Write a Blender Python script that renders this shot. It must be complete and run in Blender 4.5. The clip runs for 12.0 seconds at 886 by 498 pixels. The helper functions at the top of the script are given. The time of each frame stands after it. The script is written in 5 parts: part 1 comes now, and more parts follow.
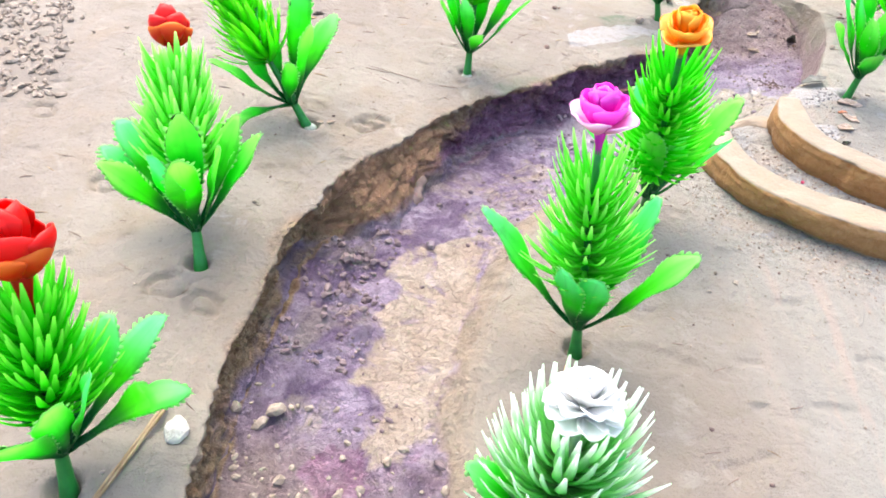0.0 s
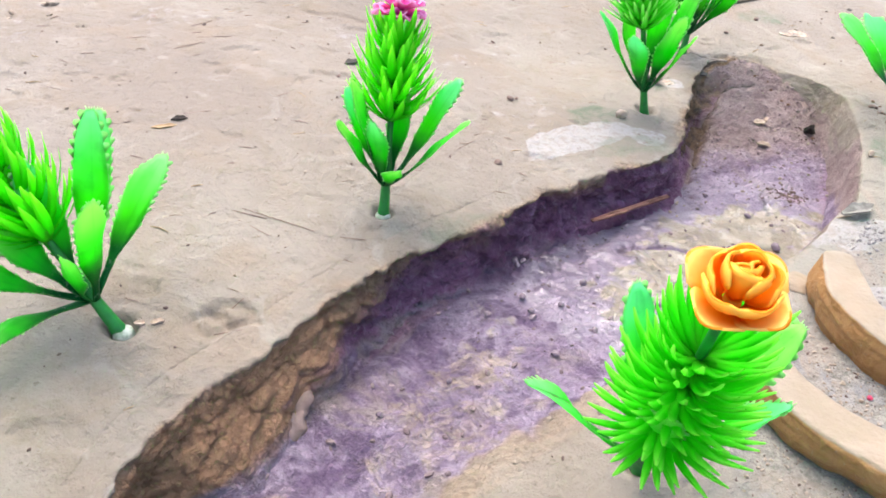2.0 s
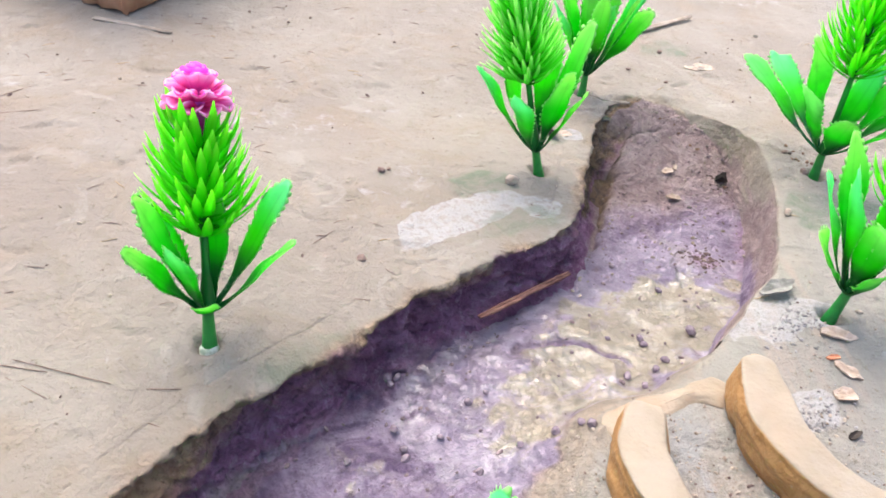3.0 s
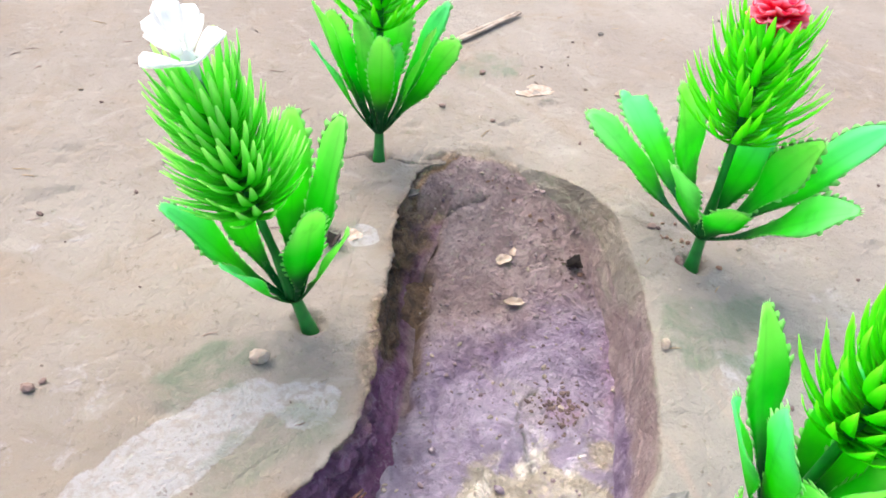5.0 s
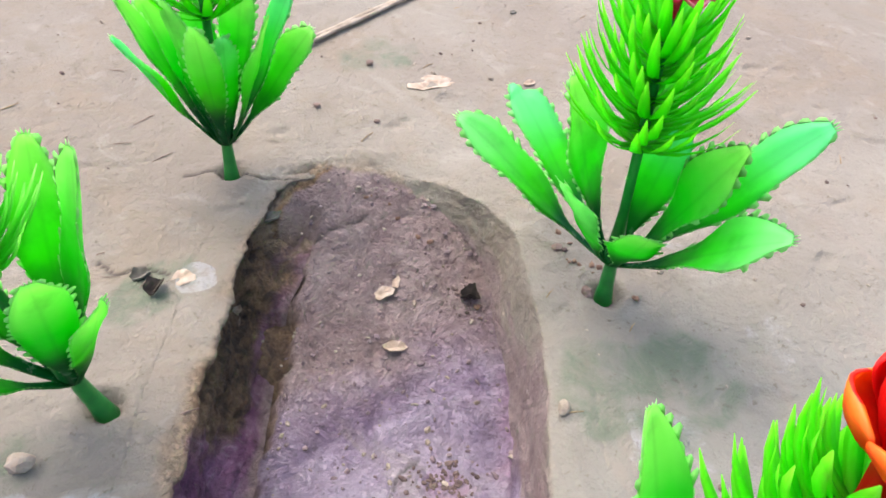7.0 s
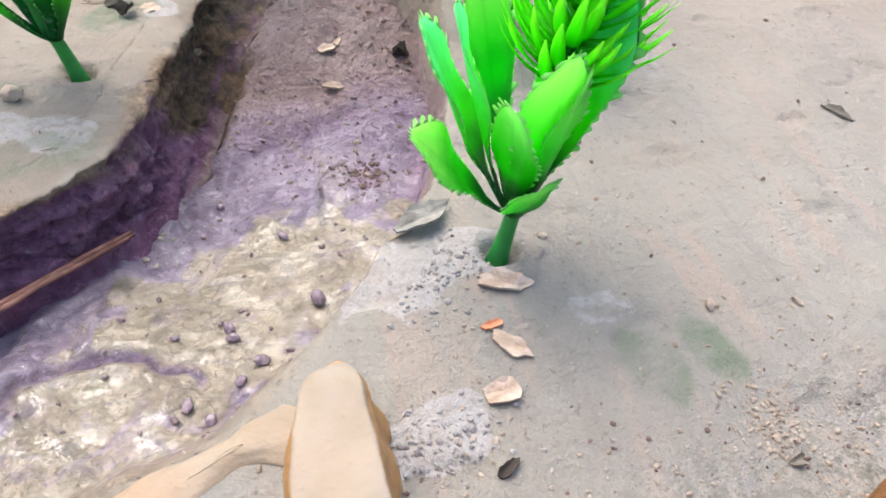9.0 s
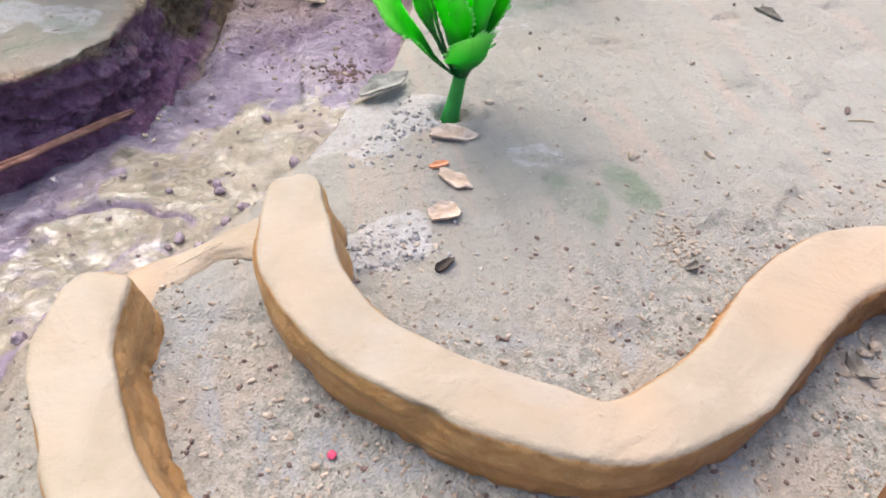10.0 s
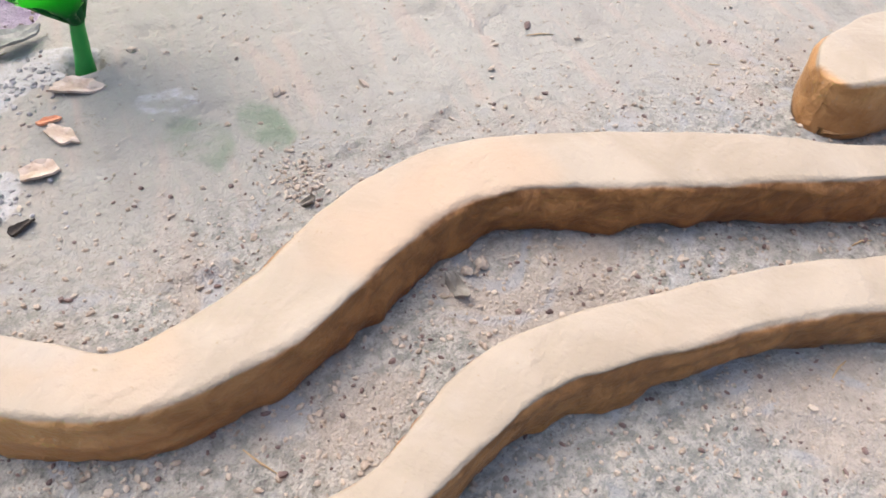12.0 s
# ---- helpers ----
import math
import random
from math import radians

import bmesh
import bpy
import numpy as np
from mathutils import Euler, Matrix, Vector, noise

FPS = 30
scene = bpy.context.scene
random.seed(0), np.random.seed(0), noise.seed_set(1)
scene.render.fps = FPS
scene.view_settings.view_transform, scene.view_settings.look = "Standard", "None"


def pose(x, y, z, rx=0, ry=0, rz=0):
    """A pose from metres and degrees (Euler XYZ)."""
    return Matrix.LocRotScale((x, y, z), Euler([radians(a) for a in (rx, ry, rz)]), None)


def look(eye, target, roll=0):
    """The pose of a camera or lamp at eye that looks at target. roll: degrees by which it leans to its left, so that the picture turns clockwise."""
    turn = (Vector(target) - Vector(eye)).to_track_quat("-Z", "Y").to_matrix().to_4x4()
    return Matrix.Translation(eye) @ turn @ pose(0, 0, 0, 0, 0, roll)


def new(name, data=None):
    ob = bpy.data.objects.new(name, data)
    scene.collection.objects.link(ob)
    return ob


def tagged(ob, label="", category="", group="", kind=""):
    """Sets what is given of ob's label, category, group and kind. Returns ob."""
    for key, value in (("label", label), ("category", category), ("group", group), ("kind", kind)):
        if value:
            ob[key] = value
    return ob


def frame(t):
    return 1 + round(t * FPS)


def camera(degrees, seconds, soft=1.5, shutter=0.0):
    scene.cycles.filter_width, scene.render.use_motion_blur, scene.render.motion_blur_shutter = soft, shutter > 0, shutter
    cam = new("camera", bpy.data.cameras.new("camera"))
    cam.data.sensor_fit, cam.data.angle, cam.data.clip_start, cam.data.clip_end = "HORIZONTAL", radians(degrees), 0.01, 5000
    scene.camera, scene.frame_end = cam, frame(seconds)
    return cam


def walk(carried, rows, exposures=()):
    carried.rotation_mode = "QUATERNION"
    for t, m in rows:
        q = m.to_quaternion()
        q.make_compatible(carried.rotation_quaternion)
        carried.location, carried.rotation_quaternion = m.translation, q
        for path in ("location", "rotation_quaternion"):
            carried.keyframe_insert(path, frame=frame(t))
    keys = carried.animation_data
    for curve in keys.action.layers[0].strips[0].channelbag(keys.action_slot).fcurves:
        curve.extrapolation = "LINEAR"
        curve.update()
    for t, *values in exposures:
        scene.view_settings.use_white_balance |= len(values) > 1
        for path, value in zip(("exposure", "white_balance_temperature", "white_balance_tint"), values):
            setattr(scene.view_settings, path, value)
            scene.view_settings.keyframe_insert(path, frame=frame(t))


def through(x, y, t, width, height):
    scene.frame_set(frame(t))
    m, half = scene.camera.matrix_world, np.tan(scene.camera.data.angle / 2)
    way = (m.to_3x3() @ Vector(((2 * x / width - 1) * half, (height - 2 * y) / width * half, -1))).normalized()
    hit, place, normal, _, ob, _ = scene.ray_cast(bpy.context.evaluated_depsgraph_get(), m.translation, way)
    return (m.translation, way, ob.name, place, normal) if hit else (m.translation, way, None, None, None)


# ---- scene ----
U = 0.1  # the plan below is written in decimetres

# ---- camera and walk ----
cam = camera(64.8, 12.0, soft=1.7)
PATH = [
    (0.0, (0.2534, 0.0020, 1.6992), (0.1376, 1.1007, 0.6847), 1.71),
    (0.5, (0.1925, 0.3229, 1.6448), (0.0959, 1.3996, 0.6050), 3.01),
    (1.0, (0.1947, 0.6212, 1.5960), (0.1032, 1.7149, 0.5736), 2.88),
    (1.5, (0.2549, 0.8948, 1.5689), (0.1804, 2.0123, 0.5711), 3.11),
    (2.0, (0.3253, 1.1784, 1.5397), (0.2672, 2.2993, 0.5445), 3.33),
    (2.5, (0.4357, 1.4645, 1.5097), (0.4230, 2.5919, 0.5204), 3.54),
    (3.0, (0.5501, 1.7260, 1.5114), (0.6184, 2.8607, 0.5328), 4.00),
    (3.5, (0.7072, 1.9122, 1.5147), (0.8676, 3.0297, 0.5269), 3.83),
    (3.7, (0.7856, 1.9949, 1.5372), (0.9836, 3.1078, 0.5512), 3.82),
    (5.3, (1.0974, 3.0078, 1.3607), (1.4073, 4.0166, 0.2948), 5.57),
    (5.5, (1.1603, 3.1385, 1.3370), (1.4753, 4.1402, 0.2659), 5.27),
    (6.0, (1.3511, 3.3506, 1.2666), (1.7040, 4.3387, 0.1947), 5.65),
    (6.5, (1.4287, 3.2706, 1.2162), (1.7861, 4.2500, 0.1377), 6.17),
    (7.0, (1.4084, 3.0982, 1.2363), (1.7596, 4.0824, 0.1602), 5.28),
    (7.2, (1.3664, 3.0174, 1.2218), (1.7220, 3.9864, 0.1335), 5.49),
    (8.8, (1.3709, 2.4145, 1.0371), (1.7171, 3.3551, -0.0789), 6.92),
    (9.0, (1.4149, 2.3712, 1.0321), (1.7742, 3.3090, -0.0821), 7.28),
    (9.5, (1.4649, 2.1400, 0.9593), (1.8243, 3.0579, -0.1713), 7.39),
    (10.0, (1.4308, 1.9983, 1.0049), (1.7712, 2.9222, -0.1268), 6.80),
    (10.5, (1.4779, 1.8348, 1.0053), (1.8180, 2.7474, -0.1356), 6.52),
    (11.0, (1.6111, 1.7542, 0.9738), (1.9658, 2.6518, -0.1744), 6.25),
    (11.5, (1.8168, 1.7484, 0.9482), (2.2043, 2.6218, -0.2081), 5.97),
    (12.0, (2.0388, 1.8087, 0.9525), (2.4616, 2.6506, -0.2147), 5.46),
]
walk(cam, [(t, look(Vector(eye) * U, Vector(aim) * U, roll)) for t, eye, aim, roll in PATH],
     [(0.0, 1.97), (1.0, 1.93), (2.0, 1.81), (3.5, 1.78), (5.5, 1.67), (6.0, 1.54), (6.5, 1.55), (7.2, 1.60), (9.0, 1.63), (9.5, 1.64), (10.5, 1.66), (12.0, 1.68)])

# ---- world and sun: bright overcast day ----
world = bpy.data.worlds.new("sky")
scene.world = world
world.use_nodes = True
sky = world.node_tree.nodes.new("ShaderNodeTexSky")
sky.sky_type, sky.sun_disc = "NISHITA", False
sky.sun_elevation, sky.sun_rotation = radians(62), radians(-23)
sky.air_density, sky.dust_density, sky.ozone_density = 1.0, 5.0, 1.0
background = world.node_tree.nodes["Background"]
background.inputs["Strength"].default_value = 0.15
world.node_tree.links.new(sky.outputs["Color"], background.inputs["Color"])
sun = new("sun", bpy.data.lights.new("sun", "SUN"))
sun.data.energy, sun.data.angle, sun.data.color = 0.8, radians(52), (0.985, 0.97, 0.91)
sun.matrix_world = look((-1.6, 3.7, 7.5), (0, 0, 0))


# ---- materials ----
class Nodes:
    """A node material under construction."""

    def __init__(self, name, rough=0.6, spec=0.4):
        self.mat = bpy.data.materials.new(name)
        self.mat.use_nodes = True
        self.tree = self.mat.node_tree
        self.bsdf = self.tree.nodes["Principled BSDF"]
        self.bsdf.inputs["Roughness"].default_value = rough
        self.bsdf.inputs["Specular IOR Level"].default_value = spec
        self.place = self.tree.nodes.new("ShaderNodeTexCoord").outputs["Object"]

    def link(self, value, socket):
        if isinstance(value, bpy.types.NodeSocket):
            self.tree.links.new(value, socket)
        elif isinstance(value, tuple) and len(value) == 3 and socket.type == "RGBA":
            socket.default_value = (*value, 1)
        else:
            socket.default_value = value

    def noise(self, scale, detail=4.0, rough=0.55, warp=0.0, place=None):
        n = self.tree.nodes.new("ShaderNodeTexNoise")
        n.inputs["Scale"].default_value, n.inputs["Detail"].default_value = scale, detail
        n.inputs["Roughness"].default_value, n.inputs["Distortion"].default_value = rough, warp
        self.link(place or self.place, n.inputs["Vector"])
        return n.outputs["Fac"]

    def cells(self, scale, feature="F1"):
        n = self.tree.nodes.new("ShaderNodeTexVoronoi")
        n.feature = feature
        n.inputs["Scale"].default_value = scale
        self.link(self.place, n.inputs["Vector"])
        return n.outputs["Distance"]

    def squeeze(self, value, lo, hi, a=0.0, b=1.0):
        n = self.tree.nodes.new("ShaderNodeMapRange")
        n.interpolation_type = "SMOOTHSTEP"
        for k, v in zip(("Value", "From Min", "From Max", "To Min", "To Max"), (value, lo, hi, a, b)):
            self.link(v, n.inputs[k])
        return n.outputs["Result"]

    def sums(self, op, a, b):
        n = self.tree.nodes.new("ShaderNodeMath")
        n.operation = op
        self.link(a, n.inputs[0])
        self.link(b, n.inputs[1])
        return n.outputs[0]

    def mix(self, fac, a, b, blend="MIX"):
        n = self.tree.nodes.new("ShaderNodeMix")
        n.data_type, n.blend_type = "RGBA", blend
        self.link(fac, n.inputs[0])
        self.link(a, n.inputs[6])
        self.link(b, n.inputs[7])
        return n.outputs[2]

    def attribute(self, name):
        n = self.tree.nodes.new("ShaderNodeAttribute")
        n.attribute_name = name
        return n.outputs["Fac"]

    def uv(self):
        n = self.tree.nodes.new("ShaderNodeSeparateXYZ")
        t = self.tree.nodes.new("ShaderNodeTexCoord")
        self.link(t.outputs["UV"], n.inputs[0])
        return n.outputs["X"], n.outputs["Y"]

    def chance(self):
        return self.tree.nodes.new("ShaderNodeObjectInfo").outputs["Random"]

    def island(self):
        return self.tree.nodes.new("ShaderNodeNewGeometry").outputs["Random Per Island"]

    def done(self, colour, rough=None, height=None, depth=0.001, strength=1.0, through=0.0):
        self.link(colour, self.bsdf.inputs["Base Color"])
        if rough is not None:
            self.link(rough, self.bsdf.inputs["Roughness"])
        if height is not None:
            b = self.tree.nodes.new("ShaderNodeBump")
            b.inputs["Distance"].default_value, b.inputs["Strength"].default_value = depth, strength
            self.link(height, b.inputs["Height"])
            self.link(b.outputs["Normal"], self.bsdf.inputs["Normal"])
            self.link(b.outputs["Normal"], self.bsdf.inputs["Coat Normal"])
        if through:
            glow = self.tree.nodes.new("ShaderNodeBsdfTranslucent")
            self.link(colour, glow.inputs["Color"])
            both = self.tree.nodes.new("ShaderNodeMixShader")
            both.inputs[0].default_value = through
            self.link(self.bsdf.outputs[0], both.inputs[1])
            self.link(glow.outputs[0], both.inputs[2])
            self.link(both.outputs[0], self.tree.nodes["Material Output"].inputs["Surface"])
        return self.mat


def ground_material():
    m = Nodes("bare_earth", 0.8, 0.45)
    broad, mid, fine, dust = m.noise(13, 4), m.noise(75, 6, 0.65, 0.5), m.noise(420, 6, 0.7), m.noise(1500, 3, 0.6)
    grit = m.cells(1900)
    smear = m.noise(40, 4, 0.55, 2.5)
    blotch = m.noise(28, 5, 0.65, 0.8)
    dry = m.mix(m.squeeze(broad, 0.35, 0.65), (0.189, 0.157, 0.130), (0.229, 0.200, 0.169))
    dry = m.mix(m.squeeze(blotch, 0.45, 0.68, 0, 0.7), dry, (0.208, 0.163, 0.122))
    dry = m.mix(m.squeeze(mid, 0.5, 0.75, 0, 0.6), dry, (0.165, 0.133, 0.095))
    dry = m.mix(m.squeeze(smear, 0.56, 0.7, 0, 0.55), dry, (0.258, 0.235, 0.203))
    sandy = m.mix(m.squeeze(fine, 0.38, 0.62), (0.140, 0.134, 0.120), (0.262, 0.246, 0.220))
    sandy = m.mix(m.squeeze(m.noise(950, 4, 0.65), 0.56, 0.66, 0, 0.75), sandy, (0.090, 0.080, 0.072))
    sandy = m.mix(m.squeeze(blotch, 0.48, 0.64, 0, 0.6), sandy, (0.245, 0.198, 0.162))
    sandy = m.mix(m.squeeze(smear, 0.52, 0.66, 0, 0.65), sandy, (0.205, 0.208, 0.218))
    dry = m.mix(m.sums("MULTIPLY", m.attribute("grey"), 0.6), dry, (0.212, 0.209, 0.189))
    brushed = m.tree.nodes.new("ShaderNodeMapping")
    brushed.inputs["Scale"].default_value = (1.0, 0.14, 1.0)
    m.link(m.place, brushed.inputs["Vector"])
    strokes = m.noise(130, 5, 0.6, 0.3, brushed.outputs["Vector"])
    dry = m.mix(m.sums("MULTIPLY", m.attribute("grey"), m.squeeze(strokes, 0.5, 0.66, 0, 0.6)), dry, (0.262, 0.205, 0.170))
    dry = m.mix(m.sums("MULTIPLY", m.attribute("grey"), m.squeeze(strokes, 0.46, 0.34, 0, 0.5)), dry, (0.176, 0.158, 0.142))
    top = m.mix(m.attribute("sandy"), dry, sandy)
    chalk = m.sums("ADD", m.attribute("chalk"), m.sums("MULTIPLY", m.sums("SUBTRACT", m.noise(180, 6, 0.68, 0.6), 0.5), 1.1))
    top = m.mix(m.sums("MULTIPLY", m.squeeze(chalk, 0.48, 0.72), m.squeeze(m.noise(420, 5, 0.7), 0.36, 0.58, 0.3, 0.75)), top, (0.315, 0.302, 0.306))
    top = m.mix(m.sums("MULTIPLY", m.attribute("algae"), m.squeeze(mid, 0.35, 0.62, 0.05, 0.8)), top, (0.096, 0.124, 0.081))
    top = m.mix(m.squeeze(fine, 0.58, 0.70, 0, 0.7), top, (0.108, 0.083, 0.061))
    top = m.mix(m.squeeze(dust, 0.66, 0.76, 0, 0.5), top, (0.312, 0.295, 0.255))
    streak = m.noise(34, 5, 0.6, 1.2)
    grain, pore = m.noise(210, 7, 0.66, 0.6), m.noise(620, 5, 0.65)
    mud = m.mix(m.squeeze(mid, 0.3, 0.7), (0.225, 0.150, 0.150), (0.335, 0.250, 0.240))
    mud = m.mix(m.squeeze(grain, 0.5, 0.68, 0, 0.5), mud, (0.225, 0.165, 0.170))
    pale = m.mix(m.squeeze(mid, 0.35, 0.65), (0.228, 0.162, 0.248), (0.350, 0.275, 0.368))
    pale = m.mix(m.squeeze(streak, 0.48, 0.60, 0, 0.8), pale, (0.112, 0.064, 0.138))
    pale = m.mix(m.squeeze(blotch, 0.52, 0.64, 0, 0.75), pale, (0.335, 0.270, 0.248))
    pale = m.mix(m.squeeze(grain, 0.56, 0.68, 0, 0.4), pale, (0.140, 0.092, 0.130))
    # paler lilac on wet mud: part of its sky sheen put into colour
    pale = m.mix(m.sums("MULTIPLY", m.squeeze(m.attribute("wet"), 0.5, 0.7), m.squeeze(m.attribute("lilac"), 0.6, 1.0, 0, 0.4)), pale, (0.370, 0.305, 0.400))
    mud = m.mix(m.squeeze(m.sums("ADD", m.attribute("lilac"), m.sums("MULTIPLY", m.sums("SUBTRACT", blotch, 0.5), 1.2)), 0.2, 0.9), mud, pale)
    silt = m.mix(m.squeeze(mid, 0.35, 0.7), (0.290, 0.222, 0.165), (0.355, 0.288, 0.228))
    silt = m.mix(m.squeeze(blotch, 0.52, 0.7, 0, 0.6), silt, (0.245, 0.185, 0.150))
    silt = m.mix(m.squeeze(m.attribute("wet"), 0.6, 0.95, 0, 0.8), silt, m.mix(m.squeeze(mid, 0.35, 0.65), (0.205, 0.174, 0.112), (0.292, 0.242, 0.162)))
    silt = m.mix(m.squeeze(m.sums("ABSOLUTE", m.sums("SUBTRACT", m.noise(120, 4, 0.5, 1.6), 0.5), 0.0), 0.0, 0.012, 0.45, 0.0), silt, (0.150, 0.105, 0.095))
    ragged = m.sums("ADD", m.attribute("silt"), m.sums("MULTIPLY", m.sums("SUBTRACT", grain, 0.5), 0.9))
    ragged = m.sums("ADD", ragged, m.sums("MULTIPLY", m.sums("SUBTRACT", m.noise(58, 5, 0.65, 1.5), 0.5), 2.2))
    settled = m.squeeze(ragged, 0.30, 0.98)
    mud = m.mix(m.sums("MULTIPLY", settled, 0.92), mud, silt)
    crevices, split = m.noise(230, 8, 0.68, 0.9), m.noise(170, 5, 0.6, 1.8)
    deep = m.mix(m.squeeze(mid, 0.35, 0.65), (0.190, 0.068, 0.140), (0.330, 0.162, 0.262))
    deep = m.mix(m.squeeze(m.attribute("violet"), 0.6, 1.0, 0, 0.85), deep, m.mix(m.squeeze(mid, 0.35, 0.65), (0.155, 0.045, 0.125), (0.300, 0.132, 0.262)))
    # dark crevices and paler ridges shaded into the mud colour by noise
    deep = m.mix(m.squeeze(crevices, 0.55, 0.65, 0, 0.5), deep, (0.030, 0.009, 0.024))
    deep = m.mix(m.squeeze(crevices, 0.46, 0.37, 0, 0.7), deep, (0.340, 0.215, 0.310))
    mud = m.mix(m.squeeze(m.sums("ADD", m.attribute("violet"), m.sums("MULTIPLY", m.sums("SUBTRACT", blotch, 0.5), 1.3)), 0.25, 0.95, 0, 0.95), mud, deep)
    mud = m.mix(m.squeeze(fine, 0.58, 0.70, 0, 0.55), mud, (0.060, 0.036, 0.050))
    mud = m.mix(m.sums("MULTIPLY", m.squeeze(pore, 0.57, 0.66, 0, 0.4), m.squeeze(settled, 0, 1, 1, 0.2)), mud, (0.066, 0.034, 0.060))
    mud = m.mix(m.sums("MULTIPLY", m.squeeze(dust, 0.64, 0.74, 0, 0.35), m.squeeze(settled, 0, 1, 1, 0.3)), mud, (0.320, 0.280, 0.280))
    bank = m.mix(m.squeeze(grain, 0.38, 0.62), (0.215, 0.118, 0.058), (0.410, 0.275, 0.160))
    bank = m.mix(m.squeeze(fine, 0.52, 0.66, 0, 0.6), bank, (0.040, 0.024, 0.016))
    # the same crevice shading painted on the brown bank
    bank = m.mix(m.squeeze(crevices, 0.55, 0.64, 0, 0.5), bank, (0.040, 0.019, 0.010))
    bank = m.mix(m.squeeze(crevices, 0.45, 0.36, 0, 0.6), bank, (0.260, 0.180, 0.112))
    bank = m.mix(m.sums("MULTIPLY", m.attribute("red"), m.squeeze(blotch, 0.35, 0.6, 0.5, 0.85)), bank, m.mix(m.squeeze(grain, 0.4, 0.62), (0.430, 0.240, 0.140), (0.265, 0.132, 0.072)))
    # darkest brown soil: shade of the far wall and gully put into colour
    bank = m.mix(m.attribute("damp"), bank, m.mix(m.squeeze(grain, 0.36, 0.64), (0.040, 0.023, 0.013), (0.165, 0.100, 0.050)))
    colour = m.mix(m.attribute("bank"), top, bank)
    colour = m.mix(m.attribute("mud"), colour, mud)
    # near-black in cracks and pit: the shade of the recesses as colour
    colour = m.mix(m.attribute("crack_shade"), colour, (0.030, 0.021, 0.018))
    film = m.squeeze(m.sums("ADD", m.attribute("wet"), m.sums("MULTIPLY", m.sums("SUBTRACT", m.noise(70, 5, 0.6, 0.8), 0.5), m.squeeze(m.attribute("wet"), 0.75, 0.95, 0.3, 1.5))), 0.50, 0.95)
    rough = m.sums("SUBTRACT", 0.85, m.sums("MULTIPLY", m.attribute("wet"), 0.42))
    height = m.sums("ADD", m.sums("MULTIPLY", fine, 0.55), m.sums("MULTIPLY", mid, 1.0))
    height = m.sums("ADD", height, m.sums("MULTIPLY", m.sums("MULTIPLY", grit, m.attribute("sandy")), -0.14))
    broken = m.sums("ADD", m.sums("MULTIPLY", m.sums("SUBTRACT", m.noise(300, 7, 0.7, 1.2), 0.5), 1.5), m.squeeze(m.sums("ABSOLUTE", m.sums("SUBTRACT", split, 0.5), 0.0), 0.0, 0.03, -0.5, 0.0))
    height = m.sums("ADD", height, m.sums("MULTIPLY", broken, m.attribute("bank")))
    lumps = m.sums("ADD", m.sums("ADD", m.sums("MULTIPLY", m.sums("SUBTRACT", grain, 0.5), 1.3), m.sums("MULTIPLY", m.sums("SUBTRACT", pore, 0.5), 0.7)), m.sums("MULTIPLY", broken, 0.55))
    height = m.sums("ADD", height, m.sums("MULTIPLY", m.sums("MULTIPLY", lumps, m.squeeze(settled, 0, 1, 1.0, 0.22)), m.attribute("mud")))
    flow = m.tree.nodes.new("ShaderNodeMapping")
    flow.inputs["Scale"].default_value, flow.inputs["Rotation"].default_value = (0.72, 1.15, 1.0), (0, 0, radians(-12))
    m.link(m.place, flow.inputs["Vector"])
    ripple = m.tree.nodes.new("ShaderNodeBump")
    ripple.inputs["Distance"].default_value = 0.0014
    m.link(m.squeeze(m.attribute("wet"), 0.76, 0.95, 0.05, 1.0), ripple.inputs["Strength"])
    m.link(m.noise(170, 5, 0.58, 1.0, flow.outputs["Vector"]), ripple.inputs["Height"])
    m.link(m.sums("MULTIPLY", film, m.squeeze(m.noise(95, 5, 0.62, 0.8), 0.44, 0.60, 0.22, 0.72)), m.bsdf.inputs["Coat Weight"])
    m.link(m.squeeze(m.sums("MULTIPLY", m.attribute("wet"), m.squeeze(blotch, 0.38, 0.56, 0.75, 1.05)), 0.78, 1.0, 0.46, 0.12), m.bsdf.inputs["Coat Roughness"])
    m.bsdf.inputs["Coat IOR"].default_value = 1.8
    made = m.done(colour, rough, height, 0.0020, 1.0)
    m.link(ripple.outputs["Normal"], m.bsdf.inputs["Coat Normal"])
    return made


